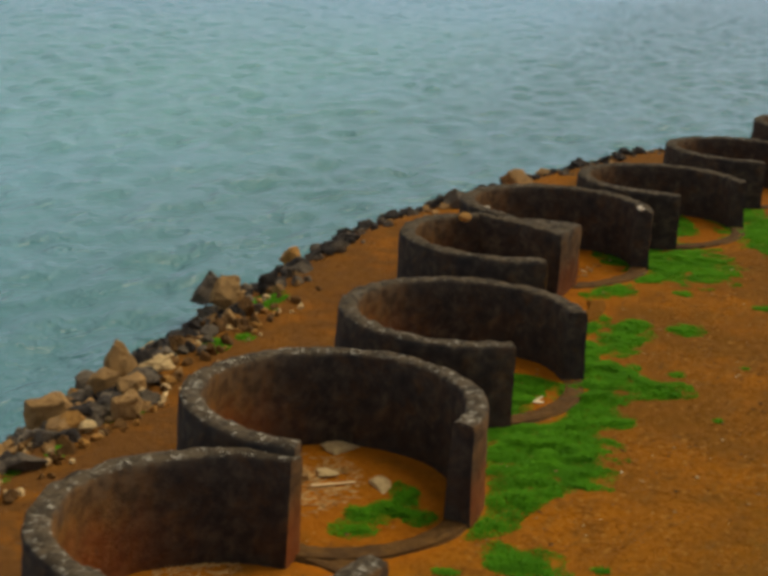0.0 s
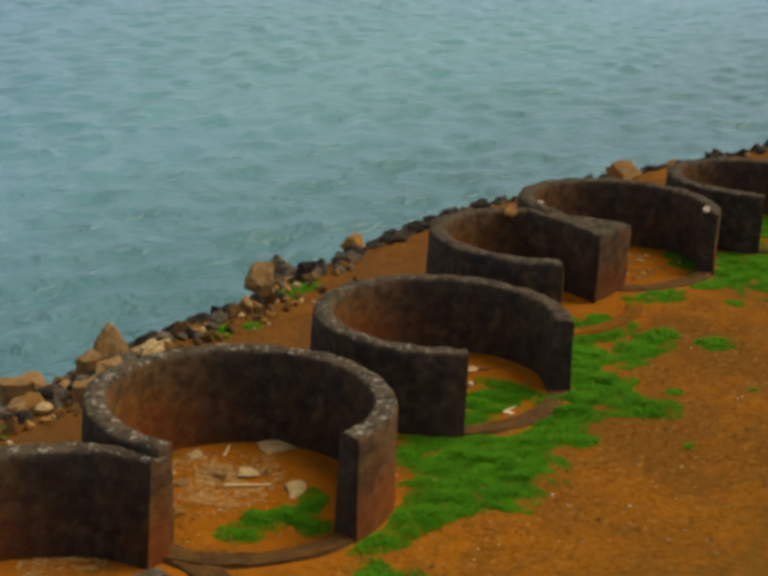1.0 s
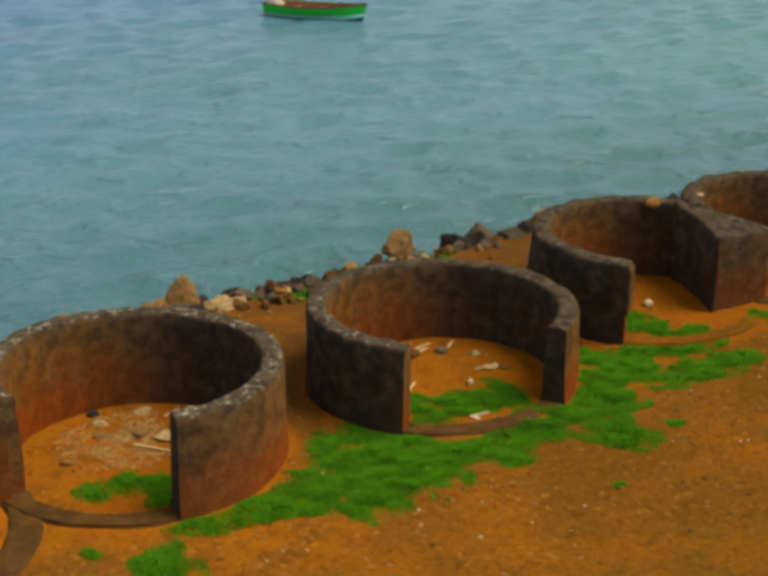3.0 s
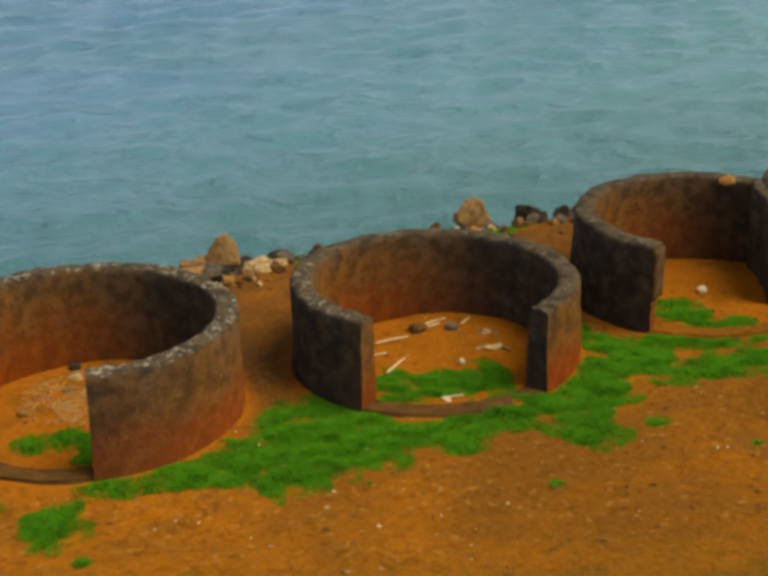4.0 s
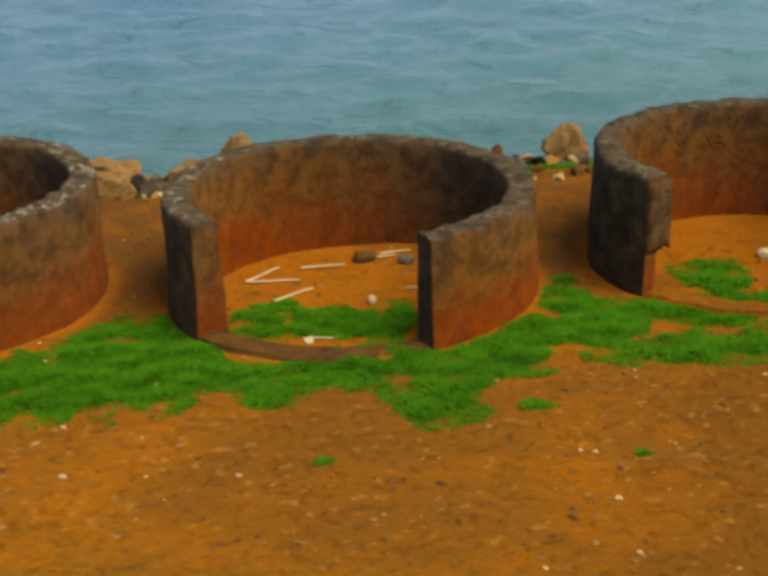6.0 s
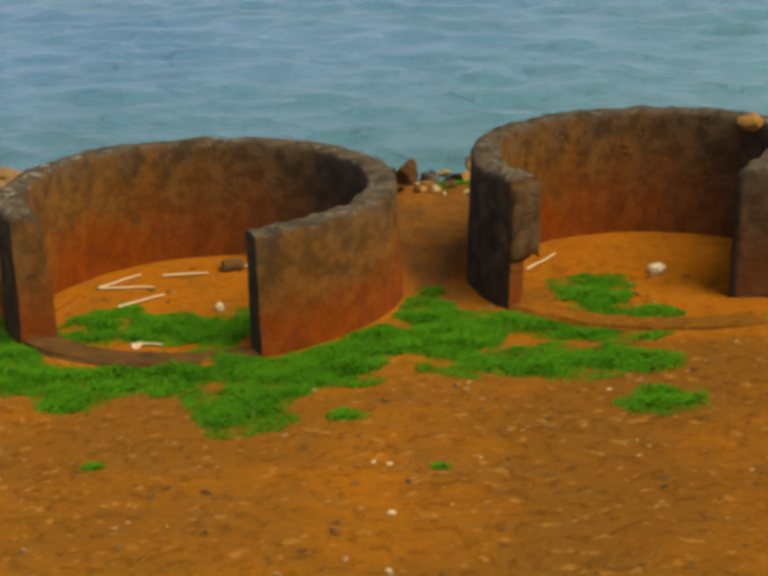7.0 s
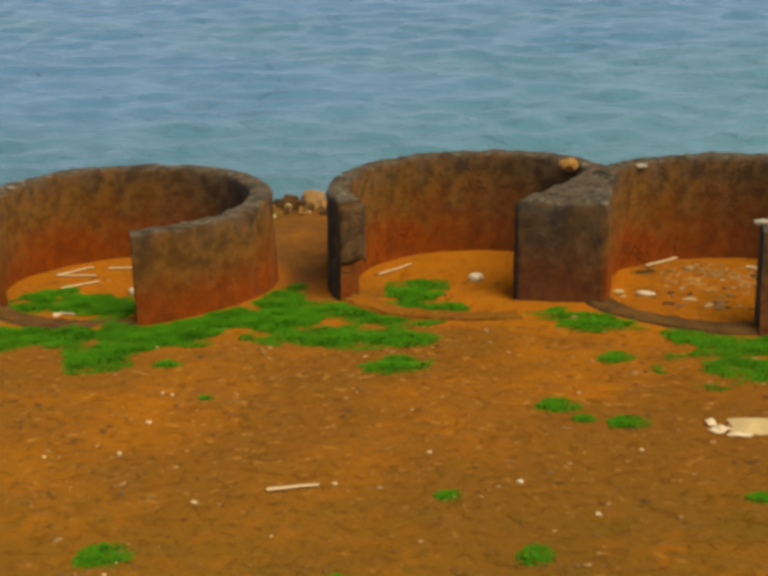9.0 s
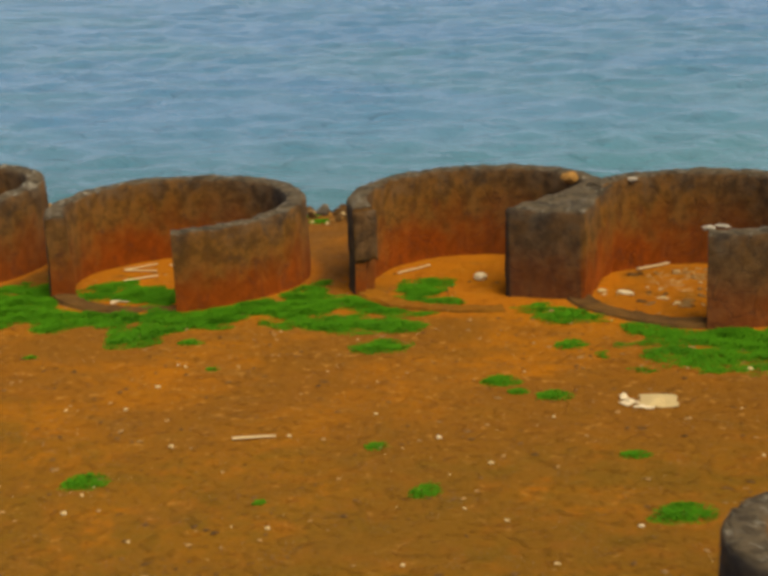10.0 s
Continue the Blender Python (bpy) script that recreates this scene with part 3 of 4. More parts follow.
boulder("tan", -4.52, 5.70, -0.33, 0.44, 0.42, 0.30, 20, 3)
boulder("grey", -4.50, 4.90, -0.22, 0.36, 0.32, 0.30, 70, 1)
boulder("tan", -2.72, 6.02, -0.06, 0.42, 0.34, 0.40, 10, 6)
boulder("tan", -3.20, 5.83, -0.25, 0.34, 0.30, 0.26, 50, 3)
boulder("grey", 4.41, 10.06, -1.06, 0.50, 0.46, 0.42, 15, 1)
boulder("tan", 1.66, 7.42, -0.02, 0.40, 0.36, 0.36, 20, 5)
boulder("ochre", 5.15, 8.45, -0.20, 0.34, 0.28, 0.24, 15, 1)
boulder("tan", 13.30, 7.48, 0.49, 0.46, 0.34, 0.30, 0, 2)
boulder("grey", 11.03, 8.03, 0.24, 0.34, 0.30, 0.30, 30, 0)
boulder("pale", -2.06, 5.72, -0.10, 0.40, 0.14, 0.10, 14, 4)
boulder("grey", -3.00, 5.32, -0.12, 0.34, 0.28, 0.22, 35, 2)
boulder("tan", -4.14, 4.55, -0.06, 0.38, 0.26, 0.24, 25, 3)
boulder("dark", -3.75, 4.86, -0.12, 0.20, 0.18, 0.18, 0, 1)
boulder("dark", 2.57, 7.14, -0.00, 0.26, 0.24, 0.26, 0, 4)
boulder("pale", -3.30, 5.17, -0.11, 0.24, 0.16, 0.12, 60, 0)
boulder("pale", -4.89, 4.62, -0.14, 0.16, 0.14, 0.12, 30, 2)
boulder("ochre", -4.84, 4.96, -0.15, 0.22, 0.20, 0.16, 30, 0)
boulder("pale", -2.70, 5.06, -0.14, 0.22, 0.07, 0.05, 8, 1)
boulder("tan", 0.34, 6.25, -0.02, 0.20, 0.20, 0.20, 40, 2)
boulder("brown", 0.80, 6.32, 0.02, 0.17, 0.17, 0.23, 10, 0)
boulder("pale", 1.21, 6.65, -0.02, 0.10, 0.08, 0.07, 10, 0)
boulder("dark", 0.60, 6.32, -0.04, 0.12, 0.12, 0.17, 0, 3)
boulder("brown", -0.05, 6.20, -0.06, 0.22, 0.16, 0.14, 0, 1)

rocks = random.Random(21)
for i in range(310):
    x = rocks.uniform(-11, 24) if i % 3 else rocks.uniform(-11, 0)
    out = rocks.random() ** 0.8 * 3.1
    y = edge_y(x) + 0.1 + out
    r = rocks.uniform(0.09, 0.26) * (1 if out > 0.4 else 0.75)
    if x < -3.5:
        r *= 1.25
    if -0.7 < x < 2.4 and out < 1.6:
        r *= 0.35
    kinds = ("dark", "dark", "grey", "grey", "tan") if x > 3 else ("dark", "dark", "grey", "grey", "tan", "tan", "brown", "brown", "ochre", "pale")
    kind = rocks.choice(("dark", "dark", "grey")) if out > (2.0 if x > 3 else 2.5) else rocks.choice(kinds)
    boulder(kind, x, y, ground_z(x, y) + r * rocks.uniform(0.1, 0.6), r * rocks.uniform(0.9, 1.5), r * rocks.uniform(0.8, 1.2), r * rocks.uniform(0.7, 1.0), rocks.uniform(0, 360), i % 5, rocks.uniform(-25, 25))


def rubble_heap(kind, count, seed, x0, x1, out0, out1, r0, r1):
    """Many small stones in one mesh."""
    rng = np.random.default_rng(seed)
    src = RUBBLE[kind]
    verts, faces, at = [], [], 0
    for i in range(count):
        me = src[i % 5]
        co = np.empty(len(me.vertices) * 3)
        me.vertices.foreach_get("co", co)
        x = rng.uniform(x0, x1)
        y = edge_y(x) + rng.uniform(out0, out1)
        r = rng.uniform(r0, r1)
        m = np.array(Euler(rng.uniform(0, 6.28, 3)).to_matrix())
        co = (co.reshape(-1, 3) * r * rng.uniform(0.7, 1.3, 3)) @ m.T + (x, y, ground_z(x, y) + r * 0.3)
        verts.append(co)
        faces += [tuple(v + at for v in p.vertices) for p in me.polygons]
        at += len(co)
    ob = mesh_object("rubble", np.concatenate(verts).tolist(), faces, STONE[kind])
    return tagged(ob, "small %s stones filling the sea wall" % kind, "rubble", kind="stuff")


rubble_heap("dark", 320, 1, 0, 36, 0.5, 3.2, 0.07, 0.20)
rubble_heap("dark", 380, 7, -13, 0, 0.7, 3.4, 0.07, 0.20)
rubble_heap("grey", 240, 2, -13, 36, 0.0, 3.0, 0.05, 0.15)
rubble_heap("tan", 160, 3, -13, 36, -0.1, 2.4, 0.04, 0.12)
rubble_heap("brown", 420, 4, -13, 3, -0.2, 3.0, 0.03, 0.12)
rubble_heap("pale", 150, 5, -13, 2, -0.3, 2.0, 0.03, 0.09)
rubble_heap("grey", 90, 8, -13, -1, 0.5, 3.0, 0.14, 0.27)
rubble_heap("tan", 60, 9, -13, -3, 0.3, 2.6, 0.14, 0.26)
rubble_heap("ochre", 120, 6, -13, 2, -0.2, 2.4, 0.03, 0.11)

# ---- grass ----
BAND, TUFT = [], []


def patch(into, x, y, half_length, half_width, turn):
    into.append((x, y, half_length, half_width, radians(turn)))


patch(BAND, -0.57, 0.53, 0.39, 0.39, 7)
patch(BAND, 0.22, 0.56, 0.38, 0.29, 7)
patch(BAND, 0.58, 0.67, 0.24, 0.39, 7)
patch(BAND, -1.70, -0.54, 0.54, 0.82, 7)
patch(BAND, -1.07, -0.63, 0.50, 0.68, 7)
patch(BAND, -0.15, -0.69, 0.67, 0.38, 7)
patch(BAND, 0.56, -0.49, 0.62, 0.37, 7)
patch(BAND, 1.22, -0.25, 0.53, 0.32, 7)
patch(BAND, 1.42, -1.07, 0.39, 0.45, 8)
patch(BAND, -0.05, -1.26, 0.26, 0.16, 7)
patch(BAND, 1.63, -0.64, 0.25, 0.28, 7)
patch(BAND, 1.88, 0.21, 0.47, 0.43, 7)
patch(BAND, 2.30, 1.16, 0.26, 0.70, 7)
patch(BAND, 2.54, 0.54, 0.49, 0.42, 7)
patch(BAND, 3.35, 1.29, 0.76, 0.26, 7)
patch(BAND, 4.04, 1.31, 0.38, 0.20, 7)
patch(BAND, 3.50, 0.32, 0.64, 0.31, 7)
patch(BAND, 4.25, 0.52, 0.47, 0.20, 8)
patch(BAND, 3.73, 2.43, 0.38, 0.31, 7)
patch(BAND, -0.05, 0.49, 0.48, 0.21, 7)
patch(BAND, 2.05, -0.40, 0.30, 0.13, 7)
patch(BAND, 2.62, 0.95, 0.52, 0.28, 7)
patch(TUFT, 2.30, -1.17, 0.16, 0.12, 8)
patch(TUFT, 3.26, -1.93, 0.08, 0.06, 8)
patch(TUFT, 0.74, -2.43, 0.09, 0.07, 8)
patch(BAND, -4.04, -1.41, 0.54, 0.17, -7)
patch(BAND, -3.31, -1.26, 0.57, 0.24, -7)
patch(BAND, -2.61, -1.18, 0.60, 0.44, -7)
patch(BAND, -2.17, -1.47, 0.42, 0.41, -7)
patch(BAND, -1.96, -0.68, 0.56, 0.76, -7)
patch(BAND, -1.44, -0.54, 0.59, 0.56, -7)
patch(BAND, -4.80, -2.14, 0.34, 0.37, -6)
patch(TUFT, -4.46, -3.00, 0.11, 0.10, -6)
patch(BAND, 3.91, 2.21, 0.21, 0.21, -41)
patch(BAND, 4.11, 1.45, 0.45, 0.40, -41)
patch(BAND, 9.16, 1.49, 0.86, 1.25, -57)
patch(BAND, 13.16, 1.49, 0.66, 1.86, -60)
patch(BAND, 9.10, 3.16, 0.31, 0.72, -57)
patch(BAND, 12.31, 2.92, 0.39, 0.74, -59)
patch(TUFT, 6.38, 1.71, 0.32, 0.46, -56)
patch(TUFT, -4.93, -2.18, 0.28, 0.22, -54)
patch(TUFT, -5.54, -1.59, 0.16, 0.09, -54)
patch(TUFT, 4.70, -0.36, 0.33, 0.30, 21)
patch(TUFT, 5.82, 1.91, 0.36, 0.27, 22)
patch(TUFT, 6.83, 0.53, 0.18, 0.17, 22)
patch(TUFT, 6.71, -1.10, 0.20, 0.20, 22)
patch(TUFT, 7.47, -1.33, 0.18, 0.19, 23)
patch(TUFT, 7.07, -1.36, 0.11, 0.12, 22)
patch(TUFT, 8.98, -2.72, 0.14, 0.11, 23)
patch(TUFT, 9.92, -3.94, 0.25, 0.24, 24)
patch(TUFT, 7.59, -4.34, 0.14, 0.17, 23)
patch(TUFT, 4.44, -5.45, 0.20, 0.22, 22)
patch(TUFT, 6.55, -3.49, 0.11, 0.10, 23)
patch(TUFT, 6.32, -5.16, 0.06, 0.06, 23)
patch(BAND, 7.56, 1.59, 0.36, 0.27, 23)
patch(BAND, 8.32, 1.84, 0.50, 0.38, 23)
patch(BAND, 8.63, 2.34, 0.42, 0.37, 23)
patch(BAND, 1.77, 6.85, 0.48, 0.59, -51)
patch(BAND, -0.9, 6.27, 0.52, 0.23, -52)
patch(BAND, 2.36, 7.14, 0.46, 0.15, 18)
patch(BAND, -1.43, 6.17, 0.51, 0.10, 19)
patch(BAND, -6.28, 4.73, 0.19, 0.43, -45)
patch(BAND, -4.2, 5.0, 0.30, 0.30, -52)
patch(BAND, 0.02, 0.58, 0.67, 0.28, -7)
patch(BAND, 2.47, 0.91, 0.42, 0.40, -7)
patch(BAND, 2.02, -0.05, 0.26, 0.28, -7)
patch(BAND, 1.78, -0.02, 0.32, 0.16, 45)
patch(BAND, 2.85, 0.72, 0.34, 0.18, 7)
patch(BAND, -5.21, -0.08, 0.25, 0.23, -44)
patch(BAND, -4.78, -0.02, 0.32, 0.21, -44)
patch(BAND, -4.45, -0.15, 0.31, 0.22, -44)
patch(BAND, -4.03, -0.07, 0.18, 0.26, -44)
patch(BAND, -4.51, -0.54, 0.18, 0.18, -44)
patch(BAND, 0.97, 6.62, 0.24, 0.12, 10)
patch(BAND, 1.38, 6.83, 0.15, 0.12, 10)
patch(BAND, -5.64, 4.44, 0.13, 0.26, -52)
patch(BAND, -3.76, 4.70, 0.16, 0.22, -52)
patch(BAND, -0.86, 5.66, 0.20, 0.26, -50)
patch(BAND, -0.24, 5.53, 0.16, 0.15, -49)
patch(BAND, 1.82, 6.58, 0.22, 0.28, -49)


def blades(patches, per_m2, seed, tall):
    """Short bent blades, thick in the middle of a patch and thinning at its uneven edge."""
    rng = random.Random(seed)
    verts, faces = [], []
    for x, y, a, b, turn in patches:
        ca, sa = math.cos(turn), math.sin(turn)
        for _ in range(int(per_m2 * math.pi * a * b * 1.35)):
            u, w = rng.uniform(-1.16, 1.16), rng.uniform(-1.16, 1.16)
            px, py = x + u * a * ca - w * b * sa, y + u * a * sa + w * b * ca
            ragged = 1 + 0.34 * noise.noise(Vector((px * 2.3, py * 2.3, 4))) + 0.18 * noise.noise(Vector((px * 7, py * 7, 9)))
            d = math.hypot(u, w)
            if d > ragged or rng.random() < (d / ragged) ** 7 * 0.6:
                continue
            h = tall * rng.uniform(0.6, 1.0) * (1.15 - 0.6 * d / ragged) * (1 + 0.9 * noise.noise(Vector((px * 3.4, py * 3.4, 21))))
            t = rng.uniform(0, 6.283)
            lean = rng.uniform(0.7, 1.8) * h
            wd = rng.uniform(0.010, 0.018)
            dx, dy = math.cos(t), math.sin(t)
            z = ground_z(px, py) - 0.01
            k = len(verts)
            verts += [(px - dy * wd, py + dx * wd, z), (px + dy * wd, py - dx * wd, z)]
            mx, my = px + dx * lean * 0.4, py + dy * lean * 0.4
            verts += [(mx + dy * wd * 0.8, my - dx * wd * 0.8, z + h * 0.65), (mx - dy * wd * 0.8, my + dx * wd * 0.8, z + h * 0.65)]
            verts.append((px + dx * lean, py + dy * lean, z + h))
            faces += [(k, k + 1, k + 2, k + 3), (k + 3, k + 2, k + 4)]
    return verts, faces


gv, gf = blades([(x, y, 1.22 * a, 1.56 * b, t) for x, y, a, b, t in BAND], 7000, 5, 0.040)
tagged(mesh_object("grass", gv, gf, GRASS), "bright green mats of low grass before the rings", "grass", kind="stuff")
for i, p in enumerate(TUFT):
    tv, tf = blades([(0, 0, p[2] * 1.2, p[3] * 1.2, p[4])], 7500, 40 + i, 0.036)
    tv = [(x, y, z - ground_z(x, y) + ground_z(x + p[0], y + p[1])) for x, y, z in tv]
    ob = mesh_object("grass_tuft", tv, tf, GRASS)
    ob.location = (p[0], p[1], 0)
    tagged(ob, "small green tuft of grass on bare soil", "grass tuft", kind="stuff")

# ---- litter ----
def stick(name, a, b, r, material, label, category, group="", lift=0.012, flat=0.5):
    """A slightly crooked stick or lath that lies from a to b on the ground."""
    a3 = Vector((*a, ground_z(*a) + lift))
    b3 = Vector((*b, ground_z(*b) + lift))
    along = b3 - a3
    side = along.cross(Vector((0, 0, 1))).normalized()
    up = side.cross(along).normalized()
    bm = bmesh.new()
    rings = []
    for i in range(9):
        f = i / 8
        p = along * f + side * noise.noise(Vector((f * 2.5, a[0], a[1]))) * 0.025 * along.length
        rr = r * (1 - 0.25 * f)
        rings.append([bm.verts.new(p + side * math.cos(k * math.pi / 3) * rr + up * (math.sin(k * math.pi / 3) * rr * flat + r * flat)) for k in range(6)])
    for p, q in zip(rings, rings[1:]):
        for k in range(6):
            bm.faces.new((p[k], p[(k + 1) % 6], q[(k + 1) % 6], q[k]))
    bm.faces.new(rings[0])
    bm.faces.new(list(reversed(rings[-1])))
    ob = part(name, bm, material)
    ob.location = a3
    return tagged(ob, label, category, group)


POLES = "bleached sticks in the ring"
for a, b in (((-1.23, 1.59), (-1.01, 2.12)), ((-1.18, 1.60), (-0.65, 1.69)), ((-0.74, 2.12), (-0.27, 2.22)), ((-0.73, 1.02), (-0.43, 1.45)), ((0.02, 2.50), (0.24, 2.60)), ((0.04, 2.64), (0.36, 2.79)), ((0.53, 2.51), (0.70, 2.73))):
    stick("wooden_stick", a, b, 0.022, WOOD, "bleached pale wooden stick on the soil floor", "stick", POLES)
stick("wooden_stick", (2.97, 2.90), (3.17, 3.51), 0.02, WOOD, "bleached pale wooden stick against the wall foot", "stick")
stick("wooden_stick", (6.17, 4.36), (6.58, 5.21), 0.025, WOOD, "long pale lath along the wall foot", "stick")
stick("wooden_stick", (5.01, -3.85), (5.39, -3.61), 0.022, WOOD, "pale stick alone on the bare soil", "stick")
stick("wooden_stick", (7.4, 4.77), (7.73, 4.59), 0.03, WOOD, "broken pale lath among litter in the ring", "stick")


def lump(name, x, y, r, material, label, category, group="", seed=0, flat=0.7, stretch=1.0, turn=0.0):
    bm = bmesh.new()
    bmesh.ops.create_icosphere(bm, subdivisions=2, radius=1.0)
    for v in bm.verts:
        v.co *= 1 + 0.32 * noise.noise(v.co * 1.5 + Vector((seed * 3.7, x, y))) + 0.12 * noise.noise(v.co * 4 + Vector((seed, 0, 0)))
        v.co = Vector((v.co.x * r * stretch, v.co.y * r, v.co.z * r * flat))
    ob = part(name, bm, material)
    ob.matrix_world = pose(x, y, ground_z(x, y) + r * flat * 0.6, 0, 0, turn)
    return tagged(ob, label, category, group)


lump("plastic_bag", 4.28, 3.02, 0.075, PLASTIC, "crumpled white plastic bag on the ring floor", "plastic bag", seed=2, flat=0.9, stretch=1.25, turn=40)
lump("plastic_cup", 0.30, 1.13, 0.045, PLASTIC, "small white plastic cup on the soil", "plastic cup", seed=5, flat=1.3)
lump("plastic_bottle", 6.49, 3.10, 0.05, PLASTIC, "crushed white plastic bottle on the ring floor", "plastic bottle", seed=6, stretch=2.6)
lump("plastic_bag", 6.15, 3.09, 0.05, PAPER, "dirty pale scrap of plastic on the ring floor", "plastic bag", seed=8, flat=0.5, stretch=1.6)


def torn_sheet(name, x, y, w, d, turn, material, label, category, seed, lift=0.04):
    """A thin torn sheet with a ragged outline and a few soft folds."""
    rng = random.Random(seed)
    bm = bmesh.new()
    rim = []
    for k in range(18):
        a = k * math.pi / 9
        square = 1 / max(abs(math.cos(a)), abs(math.sin(a)))
        r = 0.5 * square * rng.uniform(0.78, 1.0)
        rim.append((r * math.cos(a) * w, r * math.sin(a) * d))
    rows = []
    for f in (1.0, 0.66, 0.33):
        rows.append([bm.verts.new((px * f, py * f, 0.012 + lift * (0.5 + 0.5 * math.sin(px * f * 9 / w + seed)) * (1.15 - f * 0.8))) for px, py in rim])
    mid = bm.verts.new((0, 0, 0.012 + lift))
    for a, b in zip(rows, rows[1:]):
        for k in range(18):
            bm.faces.new((a[k], a[(k + 1) % 18], b[(k + 1) % 18], b[k]))
    for k in range(18):
        bm.faces.new((rows[-1][k], rows[-1][(k + 1) % 18], mid))
    ob = part(name, bm, material)
    ob.matrix_world = pose(x, y, ground_z(x, y), 0, 0, turn)
    m = ob.modifiers.new("thickness", "SOLIDIFY")
    m.thickness = 0.006
    return tagged(ob, label, category)


torn_sheet("paper_sack", 8.57, -1.06, 0.44, 0.44, 22, PAPER, "torn pale paper sack flattened on the soil", "paper sack", 3)
torn_sheet("paper_scrap", 8.31, -1.25, 0.22, 0.16, 60, PLASTIC, "crumpled white paper scrap beside a torn sack", "paper scrap", 7)
torn_sheet("paper_scrap", 8.51, -1.32, 0.26, 0.08, 15, PLASTIC, "narrow white paper strip beside a torn sack", "paper scrap", 9, 0.03)
torn_sheet("paper_scrap", 8.20, -1.12, 0.13, 0.09, 120, PLASTIC, "crumpled white paper scrap beside a torn sack", "paper scrap", 21, 0.05)
torn_sheet("plastic_scrap", -0.09, 0.07, 0.10, 0.17, 25, PLASTIC, "bent white plastic scrap beside the concrete sill", "plastic scrap", 5, 0.03)
stick("plastic_strip", (-0.08, 0.13), (0.14, 0.13), 0.016, PLASTIC, "thin white plastic strip beside the concrete sill", "plastic strip")
torn_sheet("paper_scrap", 0.83, 1.57, 0.28, 0.18, 10, PAPER, "pale paper scrap inside the ring", "paper scrap", 11)
torn_sheet("paper_scrap", 0.82, 2.16, 0.16, 0.10, 70, PAPER, "small pale paper scrap inside the ring", "paper scrap", 13)

FLOOR_STONES = "flat broken stones on the ring floor"
for i, (x, y, r, kind) in enumerate(((-3.20, 1.46, 0.27, "pale"), (-4.24, 2.03, 0.12, "pale"), (-4.10, 1.12, 0.17, "pale"), (-4.40, 1.30, 0.13, "tan"), (-4.85, 1.86, 0.09, "pale"), (-5.46, 0.85, 0.08, "ochre"), (-4.91, 1.46, 0.08, "tan"), (-3.85, 0.97, 0.09, "ochre"))):
    ob = new("broken_stone", BOULDERS[kind][i % 5])
    ob.matrix_world = pose(x, y, ground_z(x, y) + 0.01, 6, 4, 31 * i) @ Matrix.Diagonal((r * 1.4, r * 0.9, 0.05, 1))
    tagged(ob, "flat %s broken stone on the ring floor" % kind, "stone", FLOOR_STONES)
flag = new("stone_slab", BOULDERS["pale"][3])
flag.matrix_world = pose(-4.02, 0.35, ground_z(-4.02, 0.35) + 0.01, 5, -3, 30) @ Matrix.Diagonal((0.30, 0.17, 0.05, 1))
tagged(flag, "flat dusty pale slab beside grass in the ring", "stone slab")
for a, b in (((-2.55, 5.76), (-1.79, 5.67)), ((-2.4, 5.92), (-1.74, 5.86)), ((-2.65, 5.89), (-2.09, 6.06))):
    stick("driftwood", a, b, 0.030, STRAW, "bleached driftwood branch on the shore edge", "driftwood", "driftwood on the shore edge", 0.03, 0.8)
stick("wooden_stick", (-4.0, 1.72), (-3.74, 1.91), 0.018, WOOD, "short pale lath at the wall foot", "stick")
stick("wooden_stick", (-4.55, 1.04), (-4.13, 0.64), 0.022, WOOD, "pale lath among straw in the ring", "stick")


def straw(x, y, rx, ry, count, seed, label):
    """Thin dry stems and shreds scattered thickest in the middle, one mesh."""
    rng = random.Random(seed)
    verts, faces = [], []
    for _ in range(count):
        a, d = rng.uniform(0, 6.283), rng.random() ** 0.7
        px, py = x + rx * d * math.cos(a), y + ry * d * math.sin(a)
        if noise.noise(Vector((px * 2.4, py * 2.4, seed))) < rng.uniform(-0.5, 0.25):
            continue
        t, half, wd, lift = rng.gauss(-0.7, 0.7), 0.02 + 0.09 * rng.random() ** 2, rng.uniform(0.003, 0.008), rng.uniform(0.004, 0.012)
        z = ground_z(px, py) + 0.004
        dx, dy, k = math.cos(t), math.sin(t), len(verts)
        for along, across, up_ in ((-1, -1, 0), (1, -1, 0), (1, 1, 0), (-1, 1, 0), (-0.9, 0, 1), (0.9, 0, 1)):
            verts.append((px + dx * half * along - dy * wd * across, py + dy * half * along + dx * wd * across, z + lift * up_))
        faces += [(k, k + 1, k + 5, k + 4), (k + 2, k + 3, k + 4, k + 5), (k + 3, k, k + 4), (k + 1, k + 2, k + 5), (k + 3, k + 2, k + 1, k)]
    return tagged(mesh_object("straw", verts, faces, STRAW), label, "straw", kind="stuff")


straw(-4.59, 1.25, 1.0, 0.85, 1000, 2, "dry straw and shreds scattered on the ring floor")
straw(-7.1, 0.77, 0.60, 0.45, 260, 3, "dry straw shreds on the ring floor")
straw(7.34, 4.21, 0.95, 0.70, 200, 6, "dry shreds and litter on the ring floor")
lump("dark_clod", -4.89, 2.17, 0.09, STONE["dark"], "dark clod on the ring floor", "clod", seed=3, flat=0.5)
lump("dark_clod", 0.39, 2.43, 0.10, STONE["grey"], "grey clod on the ring floor", "clod", seed=6, flat=0.5)
lump("dark_clod", -0.10, 2.45, 0.14, STONE["brown"], "brown earth clod on the ring floor", "clod", seed=4, flat=0.5)
small = random.Random(8)
